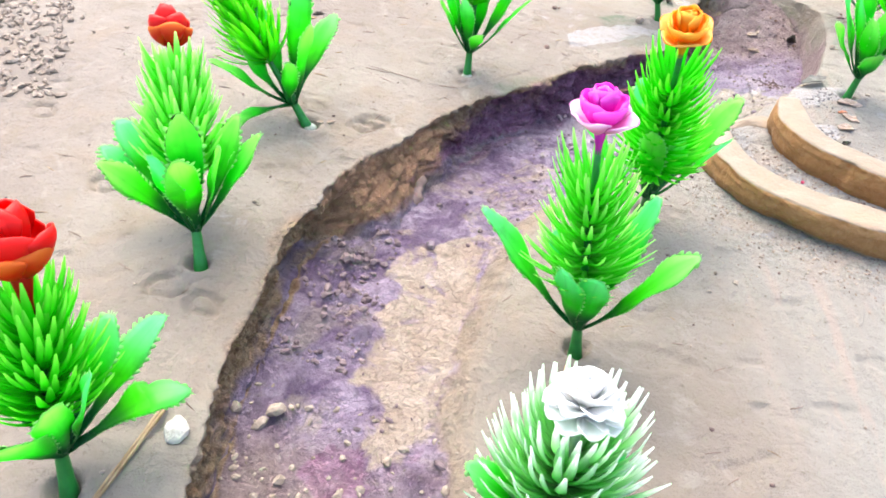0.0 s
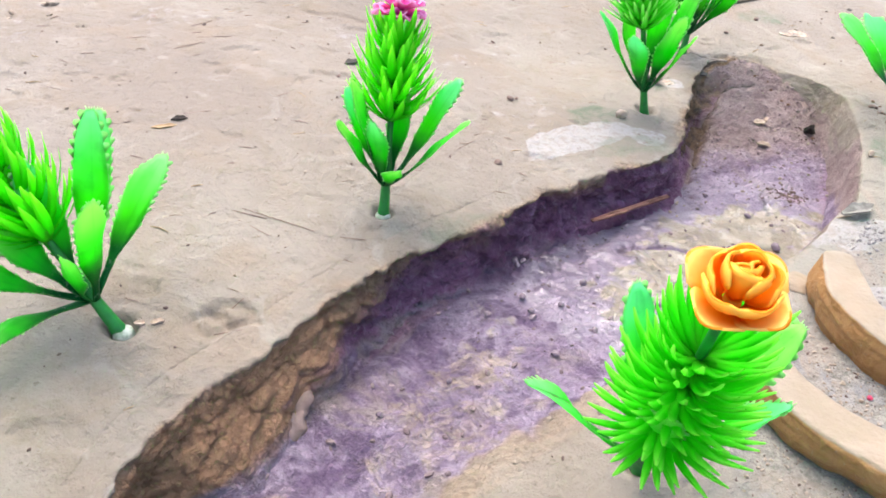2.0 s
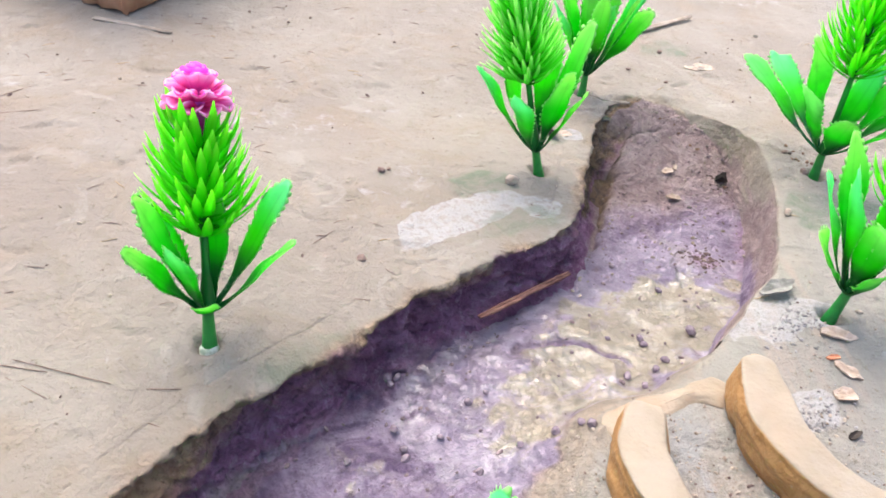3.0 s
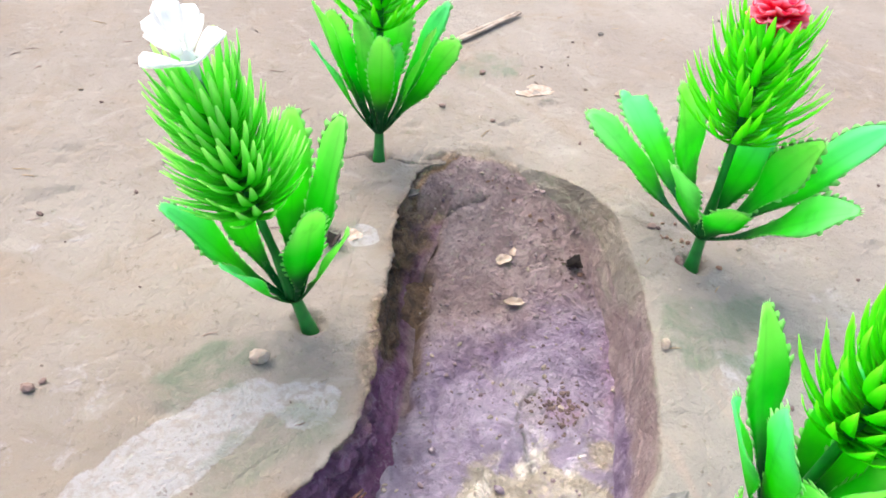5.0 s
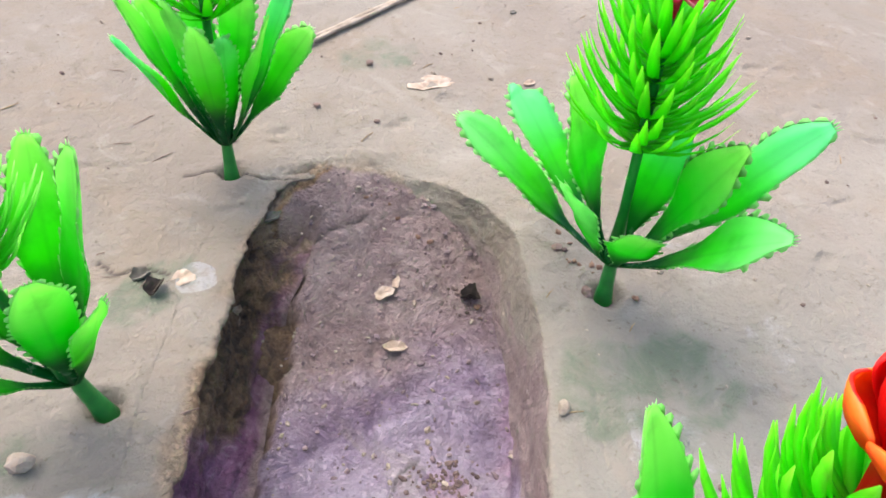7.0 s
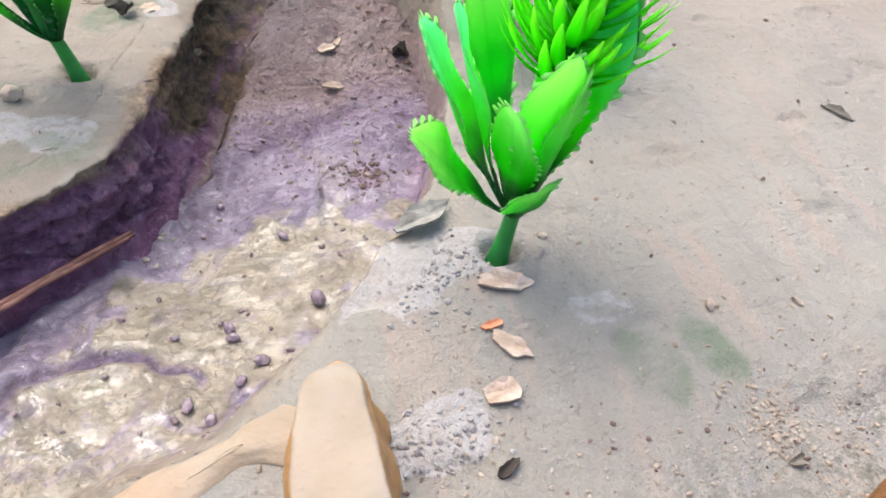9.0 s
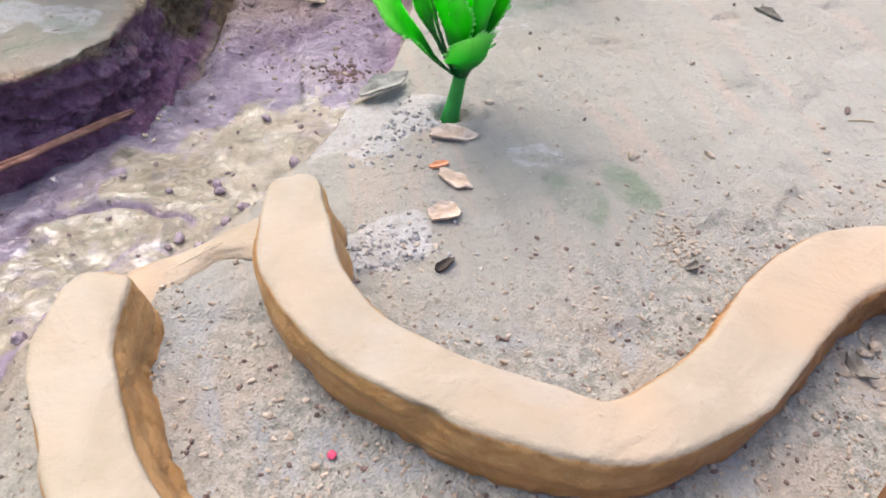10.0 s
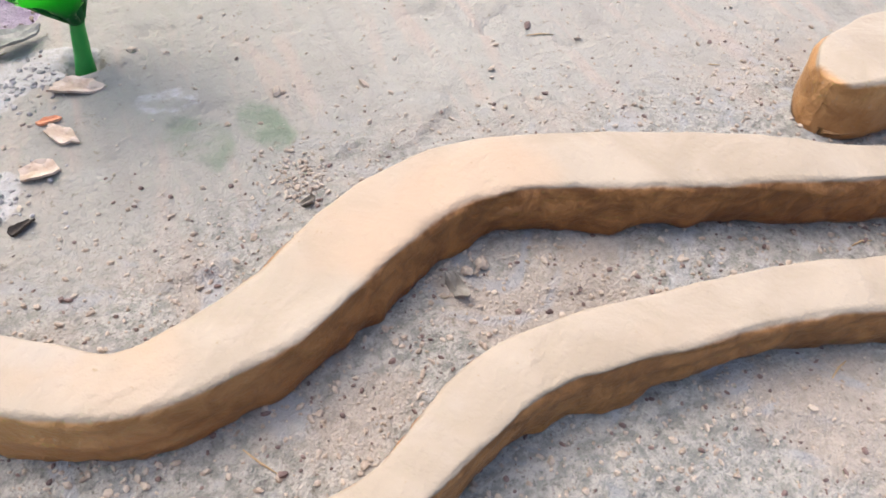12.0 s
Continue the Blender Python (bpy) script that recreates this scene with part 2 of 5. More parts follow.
def clay_material():
    m = Nodes("damp_clay", 0.6, 0.3)
    mid, fine, flank = m.noise(60, 4, 0.55, 0.6), m.noise(700, 4, 0.6), m.attribute("flank")
    drag = m.noise(210, 6, 0.68, 0.9)
    colour = m.mix(m.squeeze(mid, 0.35, 0.65), (0.220, 0.174, 0.126), (0.256, 0.208, 0.158))
    colour = m.mix(m.squeeze(m.noise(22, 3), 0.52, 0.70, 0, 0.7), colour, (0.290, 0.200, 0.132))
    colour = m.mix(m.squeeze(m.noise(38, 4, 0.6), 0.56, 0.70, 0, 0.5), colour, (0.255, 0.222, 0.188))
    colour = m.mix(m.squeeze(fine, 0.66, 0.76, 0, 0.6), colour, (0.184, 0.122, 0.061))
    # flanks: browner damp clay, with the shade of the sides painted in
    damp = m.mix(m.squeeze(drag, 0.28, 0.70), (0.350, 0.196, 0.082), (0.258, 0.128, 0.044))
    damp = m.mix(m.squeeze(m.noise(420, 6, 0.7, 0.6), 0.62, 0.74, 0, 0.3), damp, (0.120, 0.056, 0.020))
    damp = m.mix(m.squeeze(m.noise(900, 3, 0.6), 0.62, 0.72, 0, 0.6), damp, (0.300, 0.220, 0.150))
    # a still darker flank colour, used farther along x
    flank_dark = m.mix(m.squeeze(drag, 0.30, 0.66), (0.255, 0.112, 0.034), (0.125, 0.049, 0.014))
    damp = m.mix(m.attribute("flank_dark"), damp, flank_dark)
    # noise breaks up the edge of the shaded flank colour, not wear
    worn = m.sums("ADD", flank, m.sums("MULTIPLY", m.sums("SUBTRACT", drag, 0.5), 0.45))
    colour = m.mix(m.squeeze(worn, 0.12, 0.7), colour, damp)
    height = m.sums("ADD", m.sums("MULTIPLY", fine, 0.3), mid)
    height = m.sums("ADD", height, m.sums("MULTIPLY", m.sums("MULTIPLY", flank, m.sums("SUBTRACT", m.sums("ADD", drag, m.sums("MULTIPLY", m.noise(520, 5, 0.7), 0.4)), 0.7)), 0.4))
    return m.done(colour, m.squeeze(flank, 0, 1, 0.62, 0.5), height, 0.0014, 0.8)


def leaf_material():
    m = Nodes("green_plastic", 0.38, 0.5)
    across, along = m.uv()
    edge = m.squeeze(m.sums("ABSOLUTE", m.sums("SUBTRACT", across, 0.5), 0.0), 0.38, 0.66)
    young = m.mix(m.chance(), (0.018, 0.80, 0.030), (0.13, 0.92, 0.014))
    # blade grades from dark foot to pale tip
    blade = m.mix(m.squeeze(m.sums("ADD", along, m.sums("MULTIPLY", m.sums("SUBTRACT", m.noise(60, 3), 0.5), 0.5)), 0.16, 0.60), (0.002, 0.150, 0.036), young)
    # pale tips and teeth imitate highlights in the colour
    tip = m.mix(m.squeeze(m.sums("FRACT", m.sums("MULTIPLY", m.chance(), 7.3), 0.0), 0.3, 0.7), (0.52, 0.97, 0.27), (0.30, 0.95, 0.50))
    blade = m.mix(m.squeeze(m.sums("ADD", along, m.sums("MULTIPLY", m.sums("SUBTRACT", m.noise(45, 3), 0.5), 0.5)), 0.5, 0.98, 0, 0.88), blade, tip)
    blade = m.mix(m.sums("MULTIPLY", m.squeeze(m.sums("ABSOLUTE", m.sums("SUBTRACT", across, 0.5), 0.0), 0.47, 0.62), m.squeeze(along, 0.1, 0.6, 0.45, 0.9)), blade, (0.56, 0.96, 0.42))
    blade = m.mix(m.sums("MULTIPLY", edge, 0.25), blade, (0.30, 0.90, 0.20))
    chalky = m.sums("MULTIPLY", m.squeeze(along, 0.42, 0.15), m.squeeze(m.noise(500, 4, 0.65), 0.56, 0.66, 0, 0.45))
    blade = m.mix(chalky, blade, (0.30, 0.50, 0.34))
    blade = m.mix(m.squeeze(m.noise(110, 4), 0.5, 0.75, 0, 0.3), blade, (0.004, 0.36, 0.03))
    vein = m.squeeze(m.sums("ABSOLUTE", m.sums("SUBTRACT", across, 0.5), 0.0), 0.0, 0.08, 0.10, 0.0)
    blade = m.mix(vein, blade, (0.003, 0.30, 0.03))
    return m.done(blade, m.squeeze(m.noise(300, 3), 0.3, 0.7, 0.28, 0.5), m.noise(420, 3), 0.0004, 0.5, 0.70)


def stem_material():
    m = Nodes("dark_green_plastic", 0.4, 0.5)
    colour = m.mix(m.squeeze(m.noise(90, 3), 0.35, 0.65), (0.004, 0.13, 0.02), (0.012, 0.24, 0.03))
    return m.done(colour, None, m.noise(300, 3), 0.0004, 0.5)


def needle_material(name, base, tip):
    m = Nodes(name, 0.4, 0.5)
    _, along = m.uv()
    colour = m.mix(m.squeeze(along, 0.0, 0.35), tuple(c * 0.72 for c in base), base)
    colour = m.mix(m.squeeze(along, 0.45, 1.0), colour, tip)
    colour = m.mix(m.sums("MULTIPLY", m.island(), 0.3), colour, (0.05, 0.70, 0.02))
    return m.done(colour, None, None, 0.001, 1.0, 0.68)


def petal_material(name, heart, rim):
    m = Nodes(name, 0.45, 0.45)
    _, along = m.uv()
    colour = m.mix(m.squeeze(along, 0.45, 1.0), heart, rim)
    colour = m.mix(m.squeeze(m.noise(200, 3), 0.4, 0.7, 0, 0.25), colour, heart)
    return m.done(colour, None, m.noise(260, 3), 0.0004, 0.4, 0.42)


def plain_material(name, dark, light, scale=300, rough=0.8, depth=0.0008):
    m = Nodes(name, rough, 0.3)
    colour = m.mix(m.squeeze(m.noise(scale, 4, 0.6), 0.35, 0.65), dark, light)
    colour = m.mix(m.sums("MULTIPLY", m.island(), 0.3), colour, light)
    return m.done(colour, None, m.noise(scale * 2, 4, 0.6), depth, 0.8)


EARTH, CLAY, LEAF, STEM = ground_material(), clay_material(), leaf_material(), stem_material()
NEEDLE = needle_material("bright_green_plastic", (0.09, 0.85, 0.016), (0.42, 0.97, 0.14))
NEEDLE_PALE = needle_material("pale_green_plastic", (0.20, 0.90, 0.07), (0.58, 0.98, 0.32))
NEEDLE_LIME = needle_material("lime_plastic", (0.14, 0.90, 0.010), (0.38, 0.97, 0.05))
NEEDLE_WHITE = needle_material("white_tipped_plastic", (0.42, 0.86, 0.34), (0.95, 0.96, 0.95))
PETALS = {
    "pink": petal_material("pink_petal", (0.86, 0.02, 0.58), (0.96, 0.17, 0.84)),
    "blush": petal_material("blush_petal", (0.92, 0.30, 0.72), (0.97, 0.78, 0.93)),
    "pale_pink": petal_material("pale_pink_petal", (0.93, 0.10, 0.50), (0.97, 0.52, 0.80)),
    "orange": petal_material("orange_petal", (0.96, 0.36, 0.008), (0.99, 0.62, 0.08)),
    "amber": petal_material("amber_petal", (0.94, 0.34, 0.01), (0.98, 0.66, 0.16)),
    "red": petal_material("red_petal", (0.75, 0.004, 0.004), (0.92, 0.012, 0.008)),
    "scarlet": petal_material("scarlet_petal", (0.85, 0.015, 0.004), (0.96, 0.24, 0.02)),
    "crimson": petal_material("crimson_petal", (0.90, 0.006, 0.07), (0.97, 0.10, 0.22)),
    "rosy": petal_material("rosy_petal", (0.93, 0.012, 0.09), (0.98, 0.36, 0.46)),
    "white": petal_material("white_petal", (0.95, 0.95, 0.93), (0.97, 0.97, 0.96)),
}
PEBBLE = plain_material("pale_clod", (0.190, 0.145, 0.112), (0.330, 0.275, 0.225))
CHALK_BIT = plain_material("chalky_crumb", (0.165, 0.150, 0.145), (0.275, 0.260, 0.262))
MUD_CLOD = plain_material("mud_clod", (0.105, 0.070, 0.080), (0.215, 0.160, 0.165))
DARK_CLOD = plain_material("dark_clod", (0.061, 0.040, 0.037), (0.147, 0.098, 0.086))
CHIP = plain_material("dry_flake", (0.285, 0.205, 0.150), (0.420, 0.335, 0.275))
BARK = plain_material("grey_bark", (0.073, 0.061, 0.049), (0.208, 0.190, 0.165), 120)
STRAW = plain_material("dry_straw", (0.208, 0.128, 0.061), (0.337, 0.245, 0.147), 150)
PALE_STRAW = plain_material("bleached_straw", (0.235, 0.180, 0.135), (0.380, 0.310, 0.250), 150)
GREY_CHIP = plain_material("pale_grey_chip", (0.155, 0.145, 0.132), (0.270, 0.258, 0.240), 220)
CLAY_BIT = plain_material("red_brown_crumb", (0.135, 0.072, 0.050), (0.235, 0.140, 0.100))
DARK_LEAF = plain_material("rotten_leaf", (0.016, 0.012, 0.010), (0.060, 0.045, 0.036), 200)
TWIG = plain_material("red_brown_twig", (0.090, 0.034, 0.026), (0.25, 0.125, 0.095), 150)
SLIPPED = plain_material("slipped_earth", (0.105, 0.060, 0.045), (0.24, 0.17, 0.15), 90)
BEAD = plain_material("wet_bead", (0.10, 0.065, 0.085), (0.24, 0.19, 0.22), 200, 0.2)
PALE_STUB = plain_material("chalky_plastic", (0.16, 0.24, 0.15), (0.50, 0.52, 0.46), 200, 0.6)
RED_BIT = plain_material("red_crumb", (0.26, 0.02, 0.06), (0.48, 0.06, 0.12))
CARD = plain_material("brown_card", (0.44, 0.20, 0.120), (0.56, 0.34, 0.225), 60)


# ---- mesh helpers ----
def part(name, bm, material, parent=None, label="", smooth=True):
    """Links a bmesh, drawn in decimetres, as one mesh object under a thing or a part."""
    for v in bm.verts:
        v.co *= U
    for f in bm.faces:
        f.smooth = smooth
    data = bpy.data.meshes.new(name)
    bm.to_mesh(data)
    bm.free()
    data.materials.append(material)
    ob = new(name, data)
    ob.parent = parent
    return tagged(ob, label)


def again(ob, parent, m=None):
    """A further object on the same mesh, under a parent."""
    twin = new(ob.name.split(".")[0], ob.data)
    twin.parent = parent
    if m is not None:
        twin.matrix_basis = m
    return twin


def lattice(bm, rows, uvs=None, close=False, capped=False):
    """Faces between rows of points; uvs: a value along for each row."""
    grid = [[bm.verts.new(p) for p in row] for row in rows]
    layer = bm.loops.layers.uv.verify()
    n = len(grid[0])
    for i in range(len(grid) - 1):
        for j in range(n if close else n - 1):
            k = (j + 1) % n
            f = bm.faces.new((grid[i][j], grid[i][k], grid[i + 1][k], grid[i + 1][j]))
            if uvs:
                for loop, (a, b) in zip(f.loops, ((i, j), (i, j + 1), (i + 1, j + 1), (i + 1, j))):
                    loop[layer].uv = (b / (n if close else n - 1), uvs[a])
    if capped:
        bm.faces.new(grid[0][::-1])
        bm.faces.new(grid[-1])
    return grid


def spline(points, steps):
    """Catmull-Rom through the points, with steps to each span."""
    p = [np.array(q, float) for q in points]
    p = [2 * p[0] - p[1], *p, 2 * p[-1] - p[-2]]
    out = []
    for a, b, c, d in zip(p, p[1:], p[2:], p[3:]):
        for k in range(steps):
            t = k / steps
            out.append(0.5 * (2 * b + (c - a) * t + (2 * a - 5 * b + 4 * c - d) * t * t + (3 * b - a - 3 * c + d) * t**3))
    return np.array([*out, p[-2]])


def tube(bm, points, radii, sides=8):
    """A closed round bar along points."""
    points = [Vector(p) for p in points]
    rows = []
    for i, p in enumerate(points):
        ahead = (points[min(i + 1, len(points) - 1)] - points[max(i - 1, 0)]).normalized()
        turn = ahead.to_track_quat("Z", "Y")
        rows.append([p + turn @ Vector((radii[i] * math.cos(a), radii[i] * math.sin(a), 0)) for a in np.linspace(0, 2 * math.pi, sides, False)])
    lattice(bm, rows, list(np.linspace(0, 1, len(rows))), True, True)


def lumpy(bm, place, size, rng, flat=0.7, detail=1, rough=0.25):
    """A small uneven clod."""
    made = bmesh.ops.create_icosphere(bm, subdivisions=detail, radius=1.0)["verts"]
    spin = Euler((rng.uniform(-0.4, 0.4), rng.uniform(-0.4, 0.4), rng.uniform(0, 6.3))).to_matrix()
    stretch = Vector((size * rng.uniform(0.8, 1.3), size * rng.uniform(0.65, 1.0), size * flat * rng.uniform(0.7, 1.1)))
    for v in made:
        v.co *= 1 + rng.uniform(-rough, rough)
        v.co = spin @ Vector(a * b for a, b in zip(v.co, stretch)) + Vector(place)


# ---- the ground: one sheet of bare earth with a dug channel ----
LEFT_RIM = [(-0.36, -3.0), (-0.40, 0.4), (-0.42, 0.78), (-0.45, 1.05), (-0.44, 1.42), (-0.45, 1.66), (-0.38, 1.86), (-0.32, 2.1), (-0.18, 2.3), (-0.05, 2.52),
            (0.1, 2.72), (0.36, 3.0), (0.53, 3.15), (0.69, 3.31), (0.88, 3.45), (1.1, 3.61), (1.17, 3.78), (1.21, 3.95), (1.26, 4.14), (1.32, 4.35), (1.39, 4.5), (1.47, 4.62)]
FAR_RIM = [(1.6, 4.67), (1.75, 4.63), (1.87, 4.55), (1.97, 4.43), (2.02, 4.28), (2.0, 4.1)]
RIGHT_RIM = [(1.97, 3.95), (1.91, 3.77), (1.85, 3.58), (1.77, 3.42), (1.66, 3.31), (1.54, 3.18), (1.41, 3.03), (1.28, 2.91), (1.08, 2.84), (0.98, 2.62),
             (0.86, 2.44), (0.66, 2.28), (0.47, 2.13), (0.36, 1.95), (0.29, 1.75), (0.24, 1.5), (0.22, 1.15), (0.27, 0.9), (0.30, 0.4), (0.32, -3.0)]
LEFT_RIM, FAR_RIM, RIGHT_RIM = [[tuple(p) for p in spline(line, 3)] for line in (LEFT_RIM, FAR_RIM, RIGHT_RIM)]
GRID = np.random.default_rng(7).random((257, 257))
GRID[256], GRID[:, 256] = GRID[0], GRID[:, 0]


def smooth_step(a, b, x):
    t = np.clip((x - a) / (b - a), 0, 1)
    return t * t * (3 - 2 * t)


def rough_field(x, y, size, octaves=3, shift=0.0):
    """Uneven values about 0, within 1, in lumps of the given size."""
    total, gain, weight = 0.0, 1.0, 0.0
    for k in range(octaves):
        u, v = x / size * 2**k + 31.7 * k + shift + 500, y / size * 2**k + 17.3 * k + 2 * shift + 500
        i, j = np.floor(u).astype(int), np.floor(v).astype(int)
        a, b = u - i, v - j
        a, b = a * a * (3 - 2 * a), b * b * (3 - 2 * b)
        i, j = i % 256, j % 256
        value = GRID[i, j] * (1 - a) * (1 - b) + GRID[i + 1, j] * a * (1 - b) + GRID[i, j + 1] * (1 - a) * b + GRID[i + 1, j + 1] * a * b
        total, weight, gain = total + gain * (2 * value - 1), weight + gain, gain * 0.5
    return total / weight


def distance_to(line, x, y):
    """The distance of places to a broken line."""
    best = np.full(x.shape, 1e9)
    for (ax, ay), (bx, by) in zip(line, line[1:]):
        dx, dy = bx - ax, by - ay
        t = np.clip(((x - ax) * dx + (y - ay) * dy) / (dx * dx + dy * dy), 0, 1)
        best = np.minimum(best, np.hypot(x - ax - t * dx, y - ay - t * dy))
    return best


CRACKS = [[(1.66, 3.83), (1.60, 3.80), (1.56, 3.74), (1.565, 3.68), (1.545, 3.62), (1.555, 3.57)], [(1.36, 4.67), (1.41, 4.645), (1.45, 4.65), (1.50, 4.63)],
          [(1.0, 4.4), (1.04, 4.35), (1.10, 4.36), (1.16, 4.33)],
          [(1.52, 4.47), (1.60, 4.49), (1.68, 4.495)], [(1.20, 4.69), (1.27, 4.70), (1.33, 4.66)]]
DENTS = [(-0.72, 1.36), (-0.58, 1.31), (-0.33, 2.37), (-1.61, 2.22), (-1.13, 1.81), (-0.17, 2.17), (-0.29, 2.41)]
STEMS = [(-0.671, 0.696), (-0.66, 1.465), (-0.536, 2.295), (0.03, 2.946), (1.041, 3.964), (1.33, 4.68), (2.161, 4.021), (1.854, 3.208), (0.53, 1.445), (0.80, 2.18), (0.43, 0.78)]


def inside(loop, x, y):
    hit = np.zeros(x.shape, bool)
    for (ax, ay), (bx, by) in zip(loop, loop[1:] + loop[:1]):
        cross = (ay > y) != (by > y)
        hit ^= cross & (x < ax + (y - ay) * (bx - ax) / (by - ay + 1e-12))
    return hit


def patch(x, y, cx, cy, rx, ry, turn=0.0, wild=0.35, shift=0.0):
    """A stain of uneven outline round a centre, 1 inside to 0 outside."""
    c, s = math.cos(radians(turn)), math.sin(radians(turn))
    u, v = ((x - cx) * c + (y - cy) * s) / rx, ((y - cy) * c - (x - cx) * s) / ry
    r = np.hypot(u, v) + wild * rough_field(x, y, 0.12, 3, shift)
    return 1 - smooth_step(0.75, 1.1, r)


def wander_of(x, y):
    """By how much the rim of the channel strays from its line."""
    much = 0.014 - 0.006 * smooth_step(3.6, 4.0, y)
    return (much * rough_field(x, y, 0.14, 3, 3.0), much * rough_field(x, y, 0.14, 3, 9.0))


def relief(x, y, whole=False):
    """Height of the ground in decimetres, and the masks of its surfaces. whole: as if no channel had been dug."""
    loop = LEFT_RIM + FAR_RIM + RIGHT_RIM
    dx, dy = wander_of(x, y)
    wx, wy = x + dx, y + dy
    d_left, d_far, d_right = distance_to(LEFT_RIM, wx, wy), distance_to(LEFT_RIM[-1:] + FAR_RIM + RIGHT_RIM[:1], wx, wy), distance_to(RIGHT_RIM, wx, wy)
    within = inside(loop, wx, wy)
    out = np.minimum(np.minimum(d_left, d_far), d_right)
    leftness = smooth_step(-0.25, 0.25, d_right - d_left)
    bank_l = np.clip(0.115 - 0.11 * x, 0, 0.19)
    top = bank_l * leftness - 0.05 * smooth_step(3.7, 4.5, y) * (0.4 + 0.6 * leftness) * (1 - 0.7 * smooth_step(5.5, 9, y))
    top = top + 0.016 * rough_field(x, y, 0.9, 3) + 0.006 * rough_field(x, y, 0.2, 4, 5.0) + 0.0030 * rough_field(x, y, 0.05, 3, 8.0)
    top = top - 0.010 * smooth_step(0.35, 0.6, rough_field(x * 0.6, y, 0.11, 3, 33.0))
    for ex, ey in DENTS:
        near = np.hypot((x - ex) * 0.8, y - ey) + 0.022 * rough_field(x, y, 0.05, 3, 43.0)
        top = top - 0.018 * np.exp(-(((near - 0.04) / 0.012) ** 2)) - 0.006 * np.exp(-((near / 0.03) ** 2))
    for sx, sy in STEMS:
        near = np.hypot(x - sx, y - sy) * (1 + 0.35 * rough_field(x, y, 0.05, 2, 41.0))
        top = top - 0.030 * smooth_step(0.045, 0.02, near) + 0.008 * np.exp(-(((near - 0.06) / 0.022) ** 2))
    floor = np.interp(y, (0.4, 1.4, 2.2, 3.0, 3.5, 3.85, 4.15, 4.35, 4.55, 4.68), (-0.07, -0.075, -0.10, -0.16, -0.22, -0.27, -0.24, -0.18, -0.10, -0.05))
    calm = np.maximum(patch(x, y, 0.03, 1.56, 0.2, 0.52, -4, 0.5, 1.0), patch(x, y, 1.36, 3.35, 0.42, 0.20, 28, 0.4, 3.0))
    floor = floor + 0.02 * rough_field(x, y, 0.3, 3, 2.0) + (1 - 0.75 * calm) * (0.022 * rough_field(x, y, 0.09, 4, 6.0) + 0.012 * np.abs(rough_field(x, y, 0.035, 2, 67.0)))
    floor = floor + 0.045 * np.maximum(rough_field(x, y, 0.06, 3, 4.0), 0) * np.maximum(patch(x, y, -0.27, 1.68, 0.17, 0.36, 10), patch(x, y, -0.3, 1.95, 0.1, 0.3, -25))
    floor = floor + 0.07 * smooth_step(0.22, 0.04, d_left) * smooth_step(2.0, 1.8, y)
    swirl = np.hypot((x - 1.05) / 1.2, y - 3.10) + 0.035 * rough_field(x, y, 0.09, 3, 37.0)
    bow = smooth_step(-0.06, 0.03, y - 3.10 + 0.1 * (x - 1.05))
    pit = np.exp(-(((swirl - 0.163 - 0.012 * rough_field(x, y, 0.04, 3, 65.0)) / 0.014) ** 2)) * smooth_step(0.04, 0.11, y - 3.10 + 0.12 * (x - 1.05))
    floor = floor + bow * (0.013 * np.exp(-(((swirl - 0.125) / 0.018) ** 2)) + 0.005 * np.exp(-(((swirl - 0.20) / 0.02) ** 2))) - 0.016 * pit
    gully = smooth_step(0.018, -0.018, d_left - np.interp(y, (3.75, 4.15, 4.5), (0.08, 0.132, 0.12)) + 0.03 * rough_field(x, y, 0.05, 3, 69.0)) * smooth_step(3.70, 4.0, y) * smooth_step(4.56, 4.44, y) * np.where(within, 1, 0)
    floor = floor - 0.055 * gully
    shelf = np.interp(y, (0.4, 1.6, 2.4, 2.9, 3.15, 3.3), (0.16, 0.16, 0.2, 0.16, 0.08, 0.02))
    shore = smooth_step(-0.2, 1, d_right / shelf)
    walled = smooth_step(3.05, 3.2, y)
    edge = smooth_step(-0.095, -0.06, -np.minimum(np.minimum(d_left, d_far), np.where(walled > 0.5, d_right, 9.0)))
    drop = np.where(within, walled + (1 - walled) * shore, edge)
    z = top + (floor - top) * (0 if whole else drop)
    depth = np.where(within, np.minimum(np.minimum(smooth_step(0, 1, d_left / 0.05), shore), smooth_step(0, 1, d_far / 0.05)), 0)
    lip = np.exp(-((out / 0.035) ** 2)) * np.where(within, 0, 1)
    z = z + lip * 0.014 * rough_field(x, y, 0.07, 3, 7.0) - lip * 0.008
    masks = {}
    split = np.zeros(x.shape)
    for line in CRACKS:
        gap = distance_to(line, x + 0.012 * rough_field(x, y, 0.05, 3, 47.0), y + 0.012 * rough_field(x, y, 0.05, 3, 53.0))
        split = np.maximum(split, smooth_step(0.0085, 0.001, gap) * 0.9)
    # cracks, and the swirl's pit of dark mud with its shade painted in
    masks["crack_shade"] = np.maximum(split, pit * np.clip(0.35 + 0.8 * rough_field(x, y, 0.03, 3, 77.0), 0, 0.75))
    # the gully's shade is painted with the darkest brown
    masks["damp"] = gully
    z = z - 0.007 * split
    wander = 0.45 * rough_field(x, y, 0.08, 3, 11.0)
    masks["mud"] = smooth_step(0.45, 0.75, depth + wander) * np.where(within, 1, 0)
    masks["bank"] = np.maximum(smooth_step(0.02, 0.25, depth), np.exp(-((out / 0.016) ** 2)) * 0.6) * np.where(d_left < 0.14, 1.0, 0.25)
